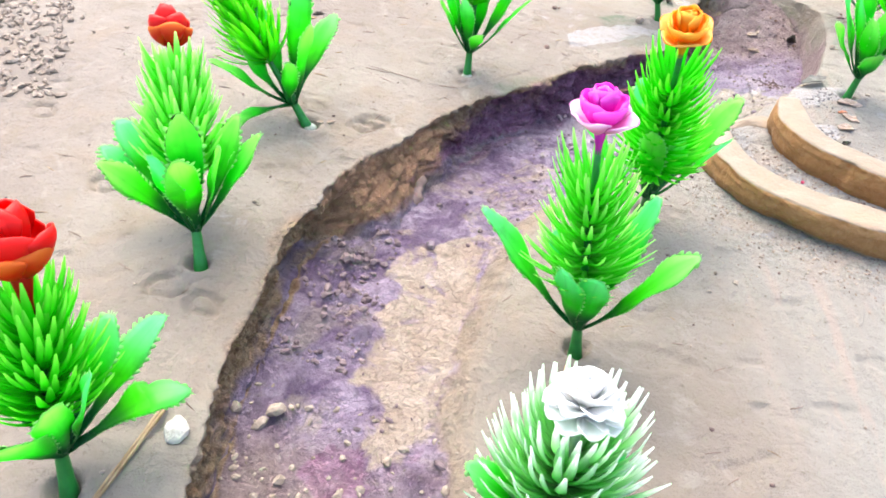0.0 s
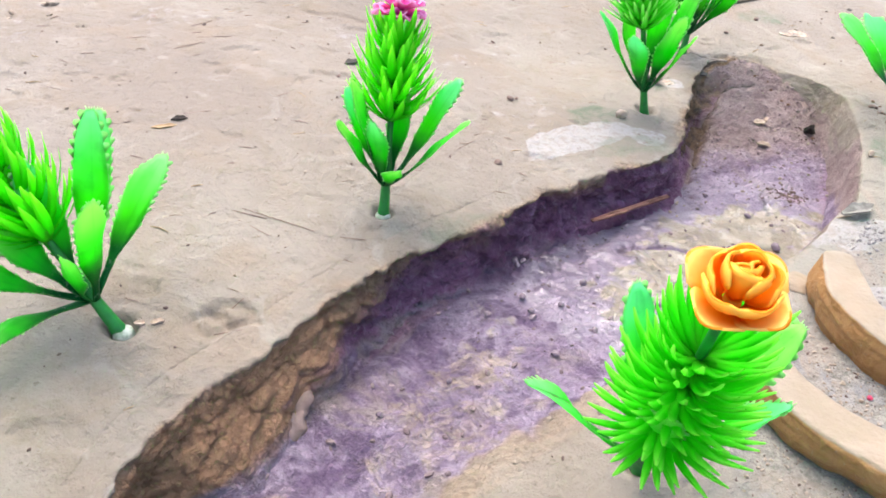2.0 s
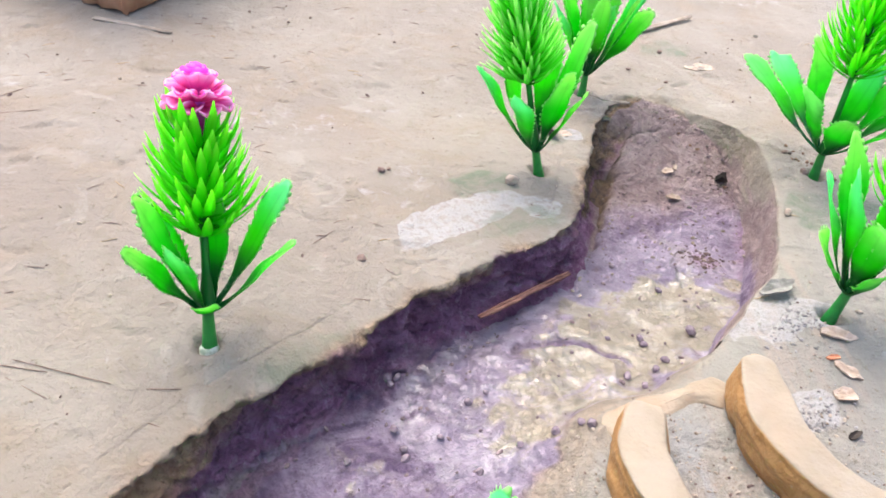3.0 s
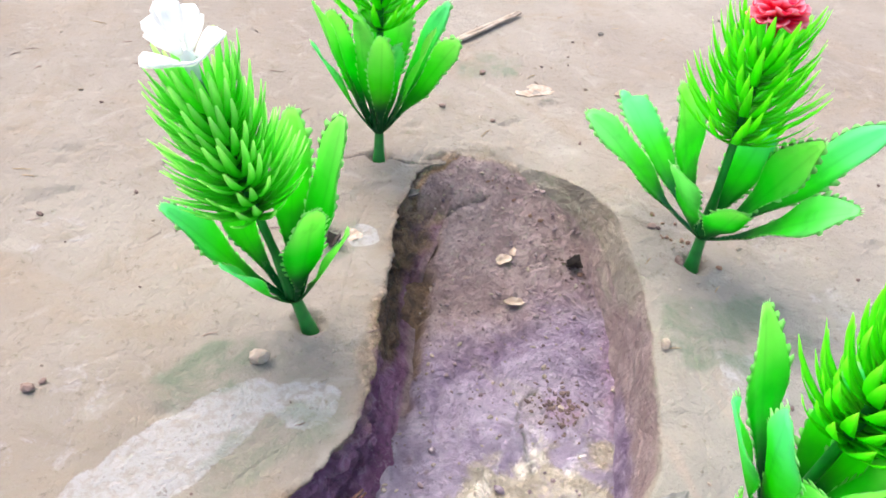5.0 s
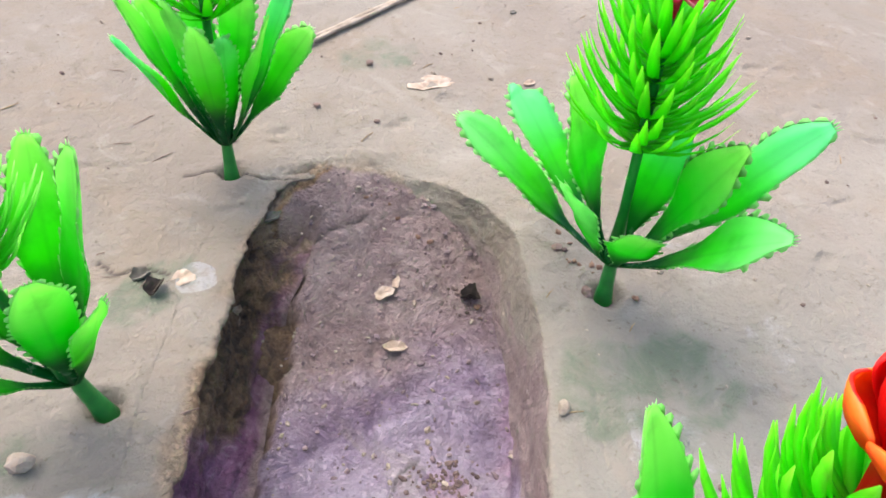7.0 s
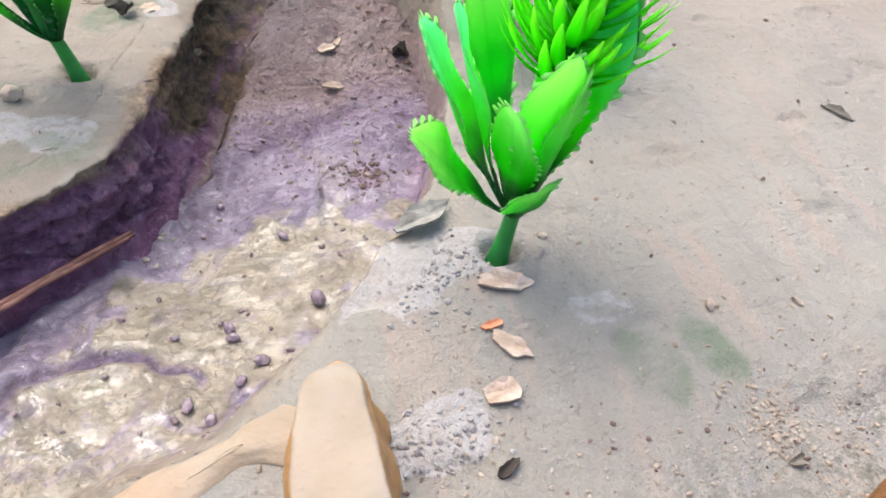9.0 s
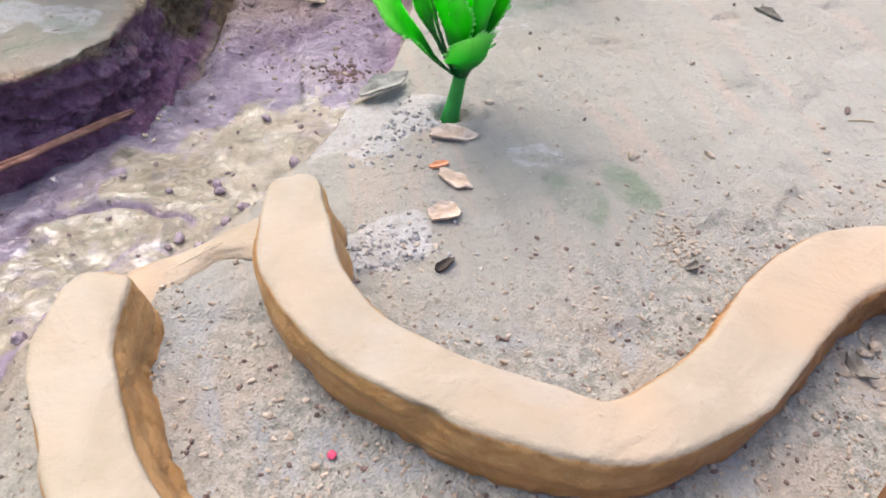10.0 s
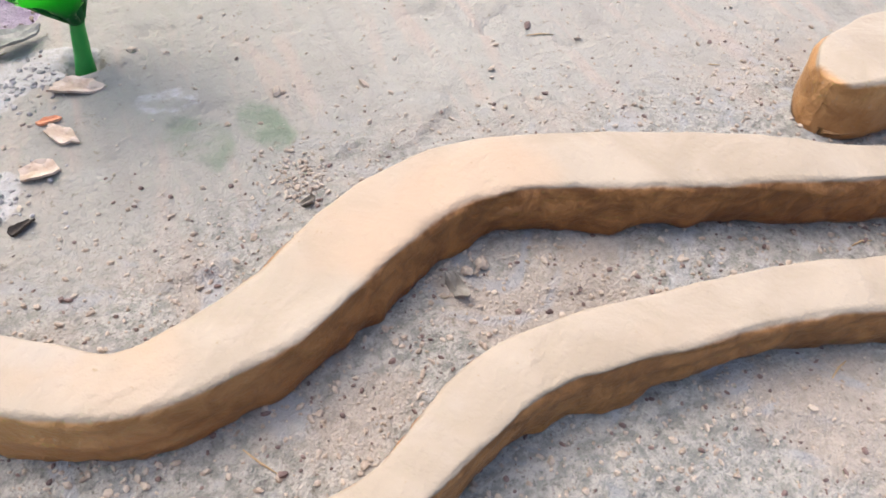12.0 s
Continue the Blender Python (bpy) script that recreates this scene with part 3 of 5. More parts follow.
    silt = np.maximum.reduce([patch(x, y, 0.03, 1.56, 0.2, 0.52, -4, 0.5, 1.0), patch(x, y, 0.25, 2.15, 0.22, 0.45, -25, 0.9, 2.0) * 0.55,
                              patch(x, y, 1.40, 3.37, 0.46, 0.24, 28, 0.4, 3.0), patch(x, y, 1.05, 3.02, 0.36, 0.21, 32, 0.6, 4.0) * 0.9])
    masks["silt"] = silt * masks["mud"] * (1 - pit)
    masks["mud"] = masks["mud"] * (1 - 0.9 * gully)
    # the strip along the left wall's foot paints a shadow band in violet
    violet = np.maximum.reduce([0.55 * smooth_step(0.13, 0.07, d_left) * smooth_step(1.6, 2.4, y) * smooth_step(3.7, 3.5, y), patch(x, y, -0.10, 1.0, 0.13, 0.09, 20, 1.3, 5.0) * 0.65,
                                smooth_step(0.16, 0.03, d_right) * smooth_step(3.3, 3.7, y) * 0.6, patch(x, y, 1.69, 3.745, 0.06, 0.05, 10, 1.2, 63.0) * 0.5,
                                patch(x, y, 0.12, 1.45, 0.045, 0.42, -6, 0.9, 25.0) * 0.55, 0.45 * rough_field(x, y, 0.30, 4, 13.0) * smooth_step(3.3, 3.0, y)])
    masks["lilac"] = np.clip(np.interp(y, (0.7, 1.25, 3.4, 3.9, 4.25), (0.1, 1.0, 1.4, 0.95, 0.1)) + 0.3 * rough_field(x, y, 0.3, 3, 27.0), 0, 1) * masks["mud"]
    masks["violet"] = np.clip(violet, 0, 1) * masks["mud"] * (1 - 0.8 * silt)
    masks["red"] = smooth_step(1.75, 2.0, y) * smooth_step(2.75, 2.4, y) * leftness
    masks["wet"] = np.clip(np.maximum(silt * np.interp(y, (2.3, 2.7), (0.0, 1.0)), patch(x, y, 0.98, 3.05, 0.55, 0.36, 38, 0.3, 8.0) * 0.85) * masks["mud"] + np.interp(y, (2.4, 3.2, 3.5, 3.9, 4.2), (0.15, 0.45, 0.86, 0.62, 0.40)) * masks["mud"], 0, 1) * (1 - 0.7 * pit)
    right = smooth_step(0.5, -0.5, leftness * 2 - 1)
    masks["grey"] = right * smooth_step(0.7, 1.4, x + 0.3 * rough_field(x, y, 0.5, 3, 15.0)) * smooth_step(4.6, 3.0, y) * smooth_step(6.0, 4.2, x) * smooth_step(0.0, 1.0, y) * (1 - masks["mud"])
    masks["sandy"] = masks["grey"] * smooth_step(1.65, 2.0, y + 0.35 * (x - 1.6)) * smooth_step(2.95, 2.55, y + 0.15 * rough_field(x, y, 0.3, 3, 61.0))
    masks["chalk"] = np.maximum.reduce([patch(x, y, 0.70, 3.60, 0.30, 0.095, 38, 0.28, 9.0), patch(x, y, 1.0, 3.72, 0.10, 0.08, 30, 0.5, 10.0) * 0.7, patch(x, y, 1.67, 3.2, 0.17, 0.12, 20, 0.7, 11.0),
                                        patch(x, y, 2.0, 3.03, 0.06, 0.05, 0, 1.2, 12.0) * 0.6, patch(x, y, 1.22, 4.3, 0.05, 0.05, 0, 0.4, 13.0),
                                        patch(x, y, 1.62, 2.85, 0.13, 0.07, 20, 0.5, 19.0) * 0.8, patch(x, y, 2.1, 3.6, 0.1, 0.09, 0, 0.8, 20.0) * 0.6, 0.5 * smooth_step(0.3, 0.6, rough_field(x, y, 0.6, 3, 21.0))])
    masks["algae"] = np.maximum.reduce([patch(x, y, 0.82, 3.83, 0.16, 0.08, 20, 0.6, 14.0), patch(x, y, 1.13, 4.28, 0.12, 0.07, 40, 0.5, 15.0), patch(x, y, 2.05, 2.92, 0.06, 0.1, 20, 1.1, 16.0) * 0.8,
                                        patch(x, y, 2.15, 3.74, 0.21, 0.15, 0, 0.8, 17.0), patch(x, y, 1.85, 5.2, 0.12, 0.08, 0, 0.7, 18.0), patch(x, y, 0.3, 2.95, 0.15, 0.06, 30, 0.7, 22.0) * 0.7,
                                        patch(x, y, 0.9, 3.6, 0.2, 0.07, 35, 0.7, 23.0) * 0.6, patch(x, y, 2.17, 2.9, 0.04, 0.07, 20, 0.6, 24.0)])
    return z, masks


def ground_height(x, y):
    x, y = np.array([float(x)]), np.array([float(y)])
    dug = inside(LEFT_RIM + FAR_RIM + RIGHT_RIM, *(a + d for a, d in zip((x, y), wander_of(x, y))))[0]
    return float(relief(x, y, not dug)[0][0])


def spaced(lo, hi, step, reach):
    """Even steps from lo to hi, then ever longer ones out to reach on both sides."""
    middle, grown, s = list(np.arange(lo, hi + step / 2, step)), [], step
    while sum(grown) < reach:
        s *= 1.22
        grown.append(s)
    tail = np.cumsum(grown)
    return np.array([*(lo - tail[::-1]), *middle, *(middle[-1] + tail)])


def build_ground():
    gx, gy = spaced(-1.6, 3.5, 0.0092, 900), spaced(0.5, 4.95, 0.0092, 900)
    x, y = np.meshgrid(gx, gy)
    z, masks = relief(x, y)
    nx, ny = len(gx), len(gy)
    verts = np.stack([x, y, z], -1).reshape(-1, 3) * U
    i = np.arange(nx * ny).reshape(ny, nx)
    faces = np.stack([i[:-1, :-1], i[:-1, 1:], i[1:, 1:], i[1:, :-1]], -1).reshape(-1, 4)
    data = bpy.data.meshes.new("ground")
    data.vertices.add(len(verts))
    data.vertices.foreach_set("co", verts.ravel())
    data.loops.add(faces.size)
    data.loops.foreach_set("vertex_index", faces.ravel())
    data.polygons.add(len(faces))
    data.polygons.foreach_set("loop_start", np.arange(0, faces.size, 4))
    data.polygons.foreach_set("use_smooth", np.ones(len(faces), bool))
    data.update(calc_edges=True)
    for name, mask in masks.items():
        layer = data.attributes.new(name, "FLOAT", "POINT")
        layer.data.foreach_set("value", np.clip(mask, 0, 1).ravel().astype(np.float32))
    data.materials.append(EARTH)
    return tagged(new("ground", data), "bare beige earth with a dug muddy purple channel", "ground", kind="structure")


build_ground()


def channel_wall():
    """The broken earth face of the channel, from its lip down to the mud."""
    line = np.array([p for p in LEFT_RIM if p[1] > -0.5] + FAR_RIM + [p for p in RIGHT_RIM if p[1] > 3.1])
    gaps = np.hypot(*np.diff(line, axis=0).T)
    run = np.concatenate([[0], np.cumsum(gaps)])
    s = np.linspace(0, run[-1], 1640)
    x, y = np.interp(s, run, line[:, 0]), np.interp(s, run, line[:, 1])
    for _ in range(8):
        x[1:-1], y[1:-1] = (x[:-2] + x[1:-1] * 2 + x[2:]) / 4, (y[:-2] + y[1:-1] * 2 + y[2:]) / 4
    tx, ty = np.gradient(x), np.gradient(y)
    for _ in range(40):
        tx[1:-1], ty[1:-1] = (tx[:-2] + tx[1:-1] + tx[2:]) / 3, (ty[:-2] + ty[1:-1] + ty[2:]) / 3
    size = np.hypot(tx, ty)
    nx, ny = ty / size, -tx / size
    dx, dy = wander_of(x, y)
    x, y = x - dx, y - dy
    far = np.clip((s - run[len([p for p in LEFT_RIM if p[1] > -0.5]) - 1]) / 0.25, 0, 1)
    width = (0.085 + 0.03 * rough_field(s, 0 * s, 0.25, 2, 71.0)) * (1 - 0.4 * far) * np.interp(y, (1.5, 1.9, 2.15, 2.5, 3.2, 3.8, 4.3, 4.5, 4.65), (0.2, 0.45, 1.3, 0.8, 0.75, 0.75, 0.75, 0.9, 1.3))
    top = relief(x - nx * 0.07, y - ny * 0.07, True)[0]
    foot = relief(x + nx * (1.45 * width + 0.02), y + ny * (1.45 * width + 0.02))[0]
    for _ in range(30):
        top[1:-1], foot[1:-1] = (top[:-2] + top[1:-1] + top[2:]) / 3, (foot[:-2] + foot[1:-1] + foot[2:]) / 3
    rows = 58
    gentle = 0.9 * smooth_step(1.9, 2.05, y) * smooth_step(2.6, 2.45, y) * (1 - far) + 0.9 * far
    sunk = 0.03 * smooth_step(run[-1] - 0.22, run[-1], s)
    verts, masks = [], {k: [] for k in ("bank", "mud", "violet", "lilac", "red", "wet", "silt", "sandy", "grey", "chalk", "algae", "crack_shade", "damp")}
    for r in range(rows):
        v = r / (rows - 1)
        if v < 0.2:
            k = v / 0.2
            out = -0.125 + 0.128 * k
            flat, cover = relief(x + nx * out, y + ny * out, True)
            z = flat * (1 - k**3) + top * k**3 - 0.0025 + 0.0045 * min(k * 2.5, 1) - 0.008 * k**6
            face = 0 * s + 0.25 * k**4
        else:
            k = (v - 0.2) / 0.8
            out = 0.003 + width * ((0.30 * k + 1.15 * k**2.6) * (1 - gentle) + 1.45 * k * gentle)
            z = top - 0.006 + (foot - 0.010 - top) * ((1 - (1 - k) ** 1.75) * (1 - gentle) + k * gentle)
            face = 0 * s + (math.sin(math.pi * min(k**0.7, 1.0)) ** 0.6 if k < 1 else 0.0) + 0.25 * (1 - k)
        level = z * 1.0
        push = 0.045 * rough_field(s, level * 2.2, 0.20, 4, 73.0) + 0.034 * rough_field(s * 0.25, level * 2.0 + 0.3 * rough_field(s, 0 * s, 0.4, 2, 75.0), 0.06, 3, 79.0) + 0.014 * rough_field(s, level, 0.03, 2, 80.0) + 0.006 * rough_field(s, level, 0.012, 2, 81.0)
        push = push - 0.022 * np.exp(-((rough_field(s * 0.5, level * 1.6, 0.07, 3, 85.0) / 0.10) ** 2)) + 0.02 * np.abs(rough_field(s, level * 1.4, 0.055, 2, 87.0))
        calm = 1 - 0.35 * smooth_step(3.6, 3.95, y)
        calm = calm * (1 - 0.6 * gentle)
        push = (0.72 * push - 0.022 * np.clip(rough_field(s * 0.4, level * 1.5, 0.12, 2, 83.0), 0, 1)) * (1 - 0.7 * far) * calm
        hang = -0.030 * math.sin(math.pi * min(max(v - 0.2, 0) / 0.55, 1.0)) * np.clip(0.5 + rough_field(s, 0 * s, 0.5, 2, 89.0), 0, 1) * (1 - far) * calm
        hang = hang - 0.040 * math.exp(-(((v - 0.28) / 0.045) ** 2)) * np.clip(0.35 + 1.2 * rough_field(s, 0 * s, 0.22, 2, 91.0), 0, 1) * (1 - far) * (1 - 0.8 * gentle)
        rim = math.exp(-(((v - 0.22) / 0.07) ** 2))
        reach = out + (push + hang) * face + rim * (0.008 * rough_field(s, 0 * s, 0.07, 3, 103.0) + 0.004 * rough_field(s, 0 * s, 0.02, 2, 107.0)) * (1 - 0.5 * far)
        verts.append(np.stack([x + nx * reach, y + ny * reach, z - sunk + 0.006 * face * rough_field(s, level * 2 + 5, 0.05, 2, 97.0)], -1))
        k = max(v - 0.2, 0) / 0.8
        edge = 0.35 * rough_field(s, 0 * s + v, 0.15, 3, 101.0)
        masks["bank"].append(np.clip(smooth_step(0.14, 0.32, v + 0.3 * edge) * (1 - 0.9 * far) * (1 - 0.6 * smooth_step(4.42, 4.6, y)), 0, 1))
        dry = 0.3 * smooth_step(3.8, 4.0, y)
        masks["mud"].append(smooth_step(0.205, 0.26, v + 0.06 * rough_field(s, 0 * s, 0.06, 3, 109.0)) * smooth_step(0.3, 0.7, k + edge - 0.05 - dry * (1 - far) - 0.10 * far - 0.22 * smooth_step(1.7, 1.95, y) * smooth_step(2.75, 2.4, y) + 0.42 * smooth_step(2.4, 2.65, y) * smooth_step(4.0, 3.8, y) + 0.2 * smooth_step(3.3, 3.5, y) * smooth_step(4.05, 3.9, y)))
        # violet upper face, lilac lower slope: shade and light put into its colour
        masks["violet"].append(np.clip((smooth_step(0.2, 0.6, k + edge - dry + 0.5 * smooth_step(2.4, 2.9, y)) * smooth_step(1.4, 2.4, y) + 0.25) * (1 - 0.85 * far) * (1 - 0.8 * smooth_step(0.45, 0.85, k + 0.4 * edge - 0.25 * smooth_step(3.2, 3.5, y))), 0, 1))
        masks["wet"].append(0.5 * k * smooth_step(2.2, 2.8, y) + 0.1 * k)
        masks["lilac"].append(smooth_step(0.35, 0.8, k + 0.5 * edge) * smooth_step(3.9, 3.6, y))
        masks["red"].append(smooth_step(1.75, 2.0, y) * smooth_step(2.75, 2.4, y))
        # shade painted on the far left face, below its lip
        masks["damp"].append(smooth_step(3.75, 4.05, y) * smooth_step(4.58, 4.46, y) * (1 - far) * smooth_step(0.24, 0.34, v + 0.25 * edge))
        for name in ("silt", "sandy", "grey", "chalk", "algae", "crack_shade"):
            masks[name].append(cover[name] if v < 0.2 and name != "silt" else 0 * s)
    verts = np.array(verts) * U
    n = len(s)
    data = bpy.data.meshes.new("channel_wall")
    i = np.arange(rows * n).reshape(rows, n)
    faces = np.stack([i[:-1, :-1], i[1:, :-1], i[1:, 1:], i[:-1, 1:]], -1).reshape(-1, 4)
    data.from_pydata(verts.reshape(-1, 3).tolist(), [], faces.tolist())
    data.polygons.foreach_set("use_smooth", np.ones(len(faces), bool))
    for name, mask in masks.items():
        layer = data.attributes.new(name, "FLOAT", "POINT")
        layer.data.foreach_set("value", np.array(mask).ravel().astype(np.float32))
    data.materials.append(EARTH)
    return tagged(new("channel_wall", data), "broken brown earth face of the channel, purple at its foot", "bank", kind="structure")


channel_wall()


# ---- rolls of clay laid on the ground ----
def clay_roll(points, widths, height, seed, label, low=False, cuts=(), lean=((0, 0.0), (9, 0.0)), apron=((0, 0.0), (9, 0.0))):
    """A flat-topped bar of clay along a line on the ground. cuts: places of nicks in its edge; lean: how far its outer side slopes, by the run along it; apron: the same of its near side."""
    knots = spline([(*p, w) for p, w in zip(points, widths)], 14)
    run = np.concatenate([[0], np.cumsum(np.hypot(*np.diff(knots[:, :2], axis=0).T))])
    s = np.linspace(0, run[-1], max(int(run[-1] / 0.0085), 40))
    x, y, w = (np.interp(s, run, knots[:, k]) for k in range(3))
    for _ in range(6):
        x[1:-1], y[1:-1] = (x[:-2] + 2 * x[1:-1] + x[2:]) / 4, (y[:-2] + 2 * y[1:-1] + y[2:]) / 4
    tx, ty = np.gradient(x), np.gradient(y)
    size = np.hypot(tx, ty)
    tx, ty = tx / size, ty / size
    level = relief(x, y, True)[0]
    for _ in range(300):
        level[1:-1] = (level[:-2] + level[1:-1] + level[2:]) / 3
    steep = [(0.37, -0.14), (0.40, 0.02), (0.475, 0.13), (0.512, 0.30), (0.518, 0.48), (0.508, 0.66), (0.492, 0.80), (0.468, 0.905), (0.435, 0.965), (0.39, 0.993), (0.28, 1.0)]
    upright = [(0.44, -0.14), (0.46, 0.02), (0.49, 0.13), (0.51, 0.32), (0.512, 0.52), (0.505, 0.74), (0.495, 0.86), (0.475, 0.945), (0.445, 0.985), (0.40, 1.0), (0.30, 1.005)]
    sloped = [(0.64, -0.14), (0.635, 0.02), (0.61, 0.13), (0.575, 0.32), (0.545, 0.52), (0.505, 0.74), (0.475, 0.86), (0.45, 0.945), (0.42, 0.985), (0.37, 1.0), (0.28, 1.005)]

    def finer(side):
        t = np.linspace(0, len(side) - 1, 29)
        return np.array([np.interp(t, range(len(side)), [p[k] for p in side]) for k in (0, 1)])

    near, straight, slanted = finer(steep), finer(upright), finer(sloped)
    slant = np.interp(s, [p[0] for p in lean], [p[1] for p in lean])[:, None]
    spread = np.interp(s, [p[0] for p in apron], [p[1] for p in apron])[:, None]
    a = np.concatenate([-(straight[0] * (1 - slant) + slanted[0] * slant), np.zeros((len(s), 1)), (near[0] * (1 - spread) + slanted[0] * spread)[:, ::-1]], 1)
    b = np.concatenate([straight[1] + 0 * slant, np.ones((len(s), 1)) * 1.008, near[1][::-1] + 0 * slant], 1)
    if low:
        turns = np.linspace(-1.55, 1.55, 59)
        a, b = 0.7 * np.sin(turns) + 0 * slant, 1.1 * np.cos(turns) ** 1.5 - 0.15 + 0 * slant
    along, girth = s[:, None] + 0 * a, np.cumsum(np.concatenate([np.zeros((len(s), 1)), np.hypot(np.diff(a, axis=1) * w[:, None], np.diff(b, axis=1) * height)], 1), 1)
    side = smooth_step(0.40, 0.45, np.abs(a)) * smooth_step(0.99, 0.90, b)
    # where the shaded flank colour lies, from just under the top edge
    tone = smooth_step(0.39, 0.45, np.abs(a)) * smooth_step(1.0, 0.86, b)
    # the top swells gently, the sides carry drag marks along their length, crumbling at the foot
    bulge = 1 + 0.09 * rough_field(along, np.sign(a) * 3 + 0 * a, 0.35, 2, seed) + 0.035 * rough_field(along, np.sign(a) * 5 + 0 * a, 0.10, 2, seed + 2.0)
    push = 0.7 * side * (0.007 * rough_field(along * 0.16, girth, 0.03, 3, seed + 4.0) + 0.006 * rough_field(along, girth, 0.07, 3, seed + 6.0) + 0.002 * rough_field(along, girth, 0.014, 2, seed + 7.0))
    push = push - side * 0.0025 * np.exp(-((rough_field(along * 0.25, girth * 1.2, 0.06, 2, seed + 14.0) / 0.06) ** 2))
    foot = smooth_step(0.55, 0.0, b) * smooth_step(0.3, 0.4, np.abs(a))
    push = push + foot * (0.026 * rough_field(along, np.sign(a) + 0 * a, 0.16, 3, seed + 9.0) + 0.010 * rough_field(along, np.sign(a) + 0 * a, 0.035, 2, seed + 10.0))
    edge = np.exp(-(((b - 0.95) / 0.06) ** 2)) * smooth_step(0.38, 0.44, np.abs(a))
    push = push + edge * 0.005 * rough_field(along, np.sign(a) + 0 * a, 0.07, 3, seed + 11.0)
    if low:
        tone, push = 0 * a + 0.2, 0.012 * rough_field(along, np.sign(a) + 0 * a, 0.07, 3, seed)
    out = a * w[:, None] * bulge + np.sign(a) * push
    px, py = x[:, None] + ty[:, None] * out, y[:, None] - tx[:, None] * out
    pz = level[:, None] + height * b + 0.012 * rough_field(along, 0 * a, 0.4, 1, seed + 8.0) + 0.006 * rough_field(along, out, 0.12, 3, seed + 12.0) * smooth_step(0.5, 0.9, b)
    for cx, cy in cuts:
        dent = np.exp(-((px - cx) ** 2 + (py - cy) ** 2) / 0.0005) * smooth_step(0.38, 0.5, np.abs(a)) * smooth_step(0.25, 0.6, b)
        px, py, pz = px - ty[:, None] * np.sign(a) * 0.022 * dent, py + tx[:, None] * np.sign(a) * 0.022 * dent, pz - 0.012 * dent
    rows = [np.stack([px[i], py[i], pz[i]], -1) for i in range(len(s))]
    marks = [tone[i] for i in range(len(s))]
    for end, sign in ((0, -1), (-1, 1)):
        ahead = np.array((tx[end], ty[end])) * sign
        first, centre = rows[end], rows[end].mean(0)
        caps = []
        for k in (0.2, 0.4, 0.58, 0.74, 0.86, 0.95, 0.99):
            q = first.copy()
            q[:, :2] = centre[:2] + (q[:, :2] - centre[:2]) * math.sqrt(1 - k * k) + ahead * k * w[end] * 0.6
            q[:, :2] += ahead * (0.010 * rough_field(q[:, 0] * 3, q[:, 2], 0.08, 2, seed + 20.0) * k)[:, None]
            q[:, 2] = np.where(q[:, 2] < centre[2] - height * 0.4, q[:, 2], q[:, 2] - height * 0.22 * k**3)
            caps.append(q)
        tint = [np.maximum(marks[end], smooth_step(0.8, 1.0, k) * 0.8) for k in (0.2, 0.4, 0.58, 0.74, 0.86, 0.95, 0.99)]
        rows, marks = ([*caps[::-1], *rows], [*tint[::-1], *marks]) if end == 0 else ([*rows, *caps], [*marks, *tint])
    n, m = len(rows), len(rows[0])
    i = np.arange(n * m).reshape(n, m)
    faces = np.stack([i[:-1, :-1], i[1:, :-1], i[1:, 1:], i[:-1, 1:]], -1).reshape(-1, 4).tolist()
    faces += [i[0].tolist(), i[-1][::-1].tolist()]
    data = bpy.data.meshes.new("clay_roll")
    data.from_pydata((np.concatenate(rows) * U).tolist(), [], faces)
    data.polygons.foreach_set("use_smooth", np.ones(len(faces), bool))
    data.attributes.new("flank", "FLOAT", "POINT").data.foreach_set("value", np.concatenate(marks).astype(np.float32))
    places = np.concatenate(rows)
    # flank colour darkens along x and stops before the blunt end
    data.attributes.new("flank_dark", "FLOAT", "POINT").data.foreach_set("value", smooth_step(1.75, 2.25, places[:, 0] + 0.15 * rough_field(places[:, 0], places[:, 1], 0.2, 2, 111.0)).astype(np.float32) * smooth_step(3.32, 3.12, places[:, 0]).astype(np.float32))
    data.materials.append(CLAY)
    return tagged(new("clay_roll", data), label, "clay roll", "clay rolls")


clay_roll([(1.472, 2.885), (1.462, 2.81), (1.463, 2.722), (1.516, 2.590), (1.625, 2.474), (1.748, 2.393), (1.838, 2.349), (1.93, 2.35), (2.08, 2.395), (2.21, 2.475), (2.34, 2.54), (2.47, 2.56), (2.6, 2.53), (2.79, 2.465), (2.98, 2.395), (3.2, 2.315), (3.6, 2.2)],
          [0.118, 0.140, 0.135, 0.122, 0.118, 0.118, 0.102, 0.118, 0.14, 0.155, 0.155, 0.15, 0.15, 0.15, 0.125, 0.09, 0.11], 0.125, 1, "smooth tan clay roll winding over sandy ground", False, ((1.602, 2.437),), ((0, 0.9), (0.3, 1.0), (0.6, 0.5), (0.9, 0.0)), ((0, 0.1), (0.22, 0.3), (0.5, 0.7), (0.8, 0.6), (1.1, 0.3), (1.4, 0.0)))
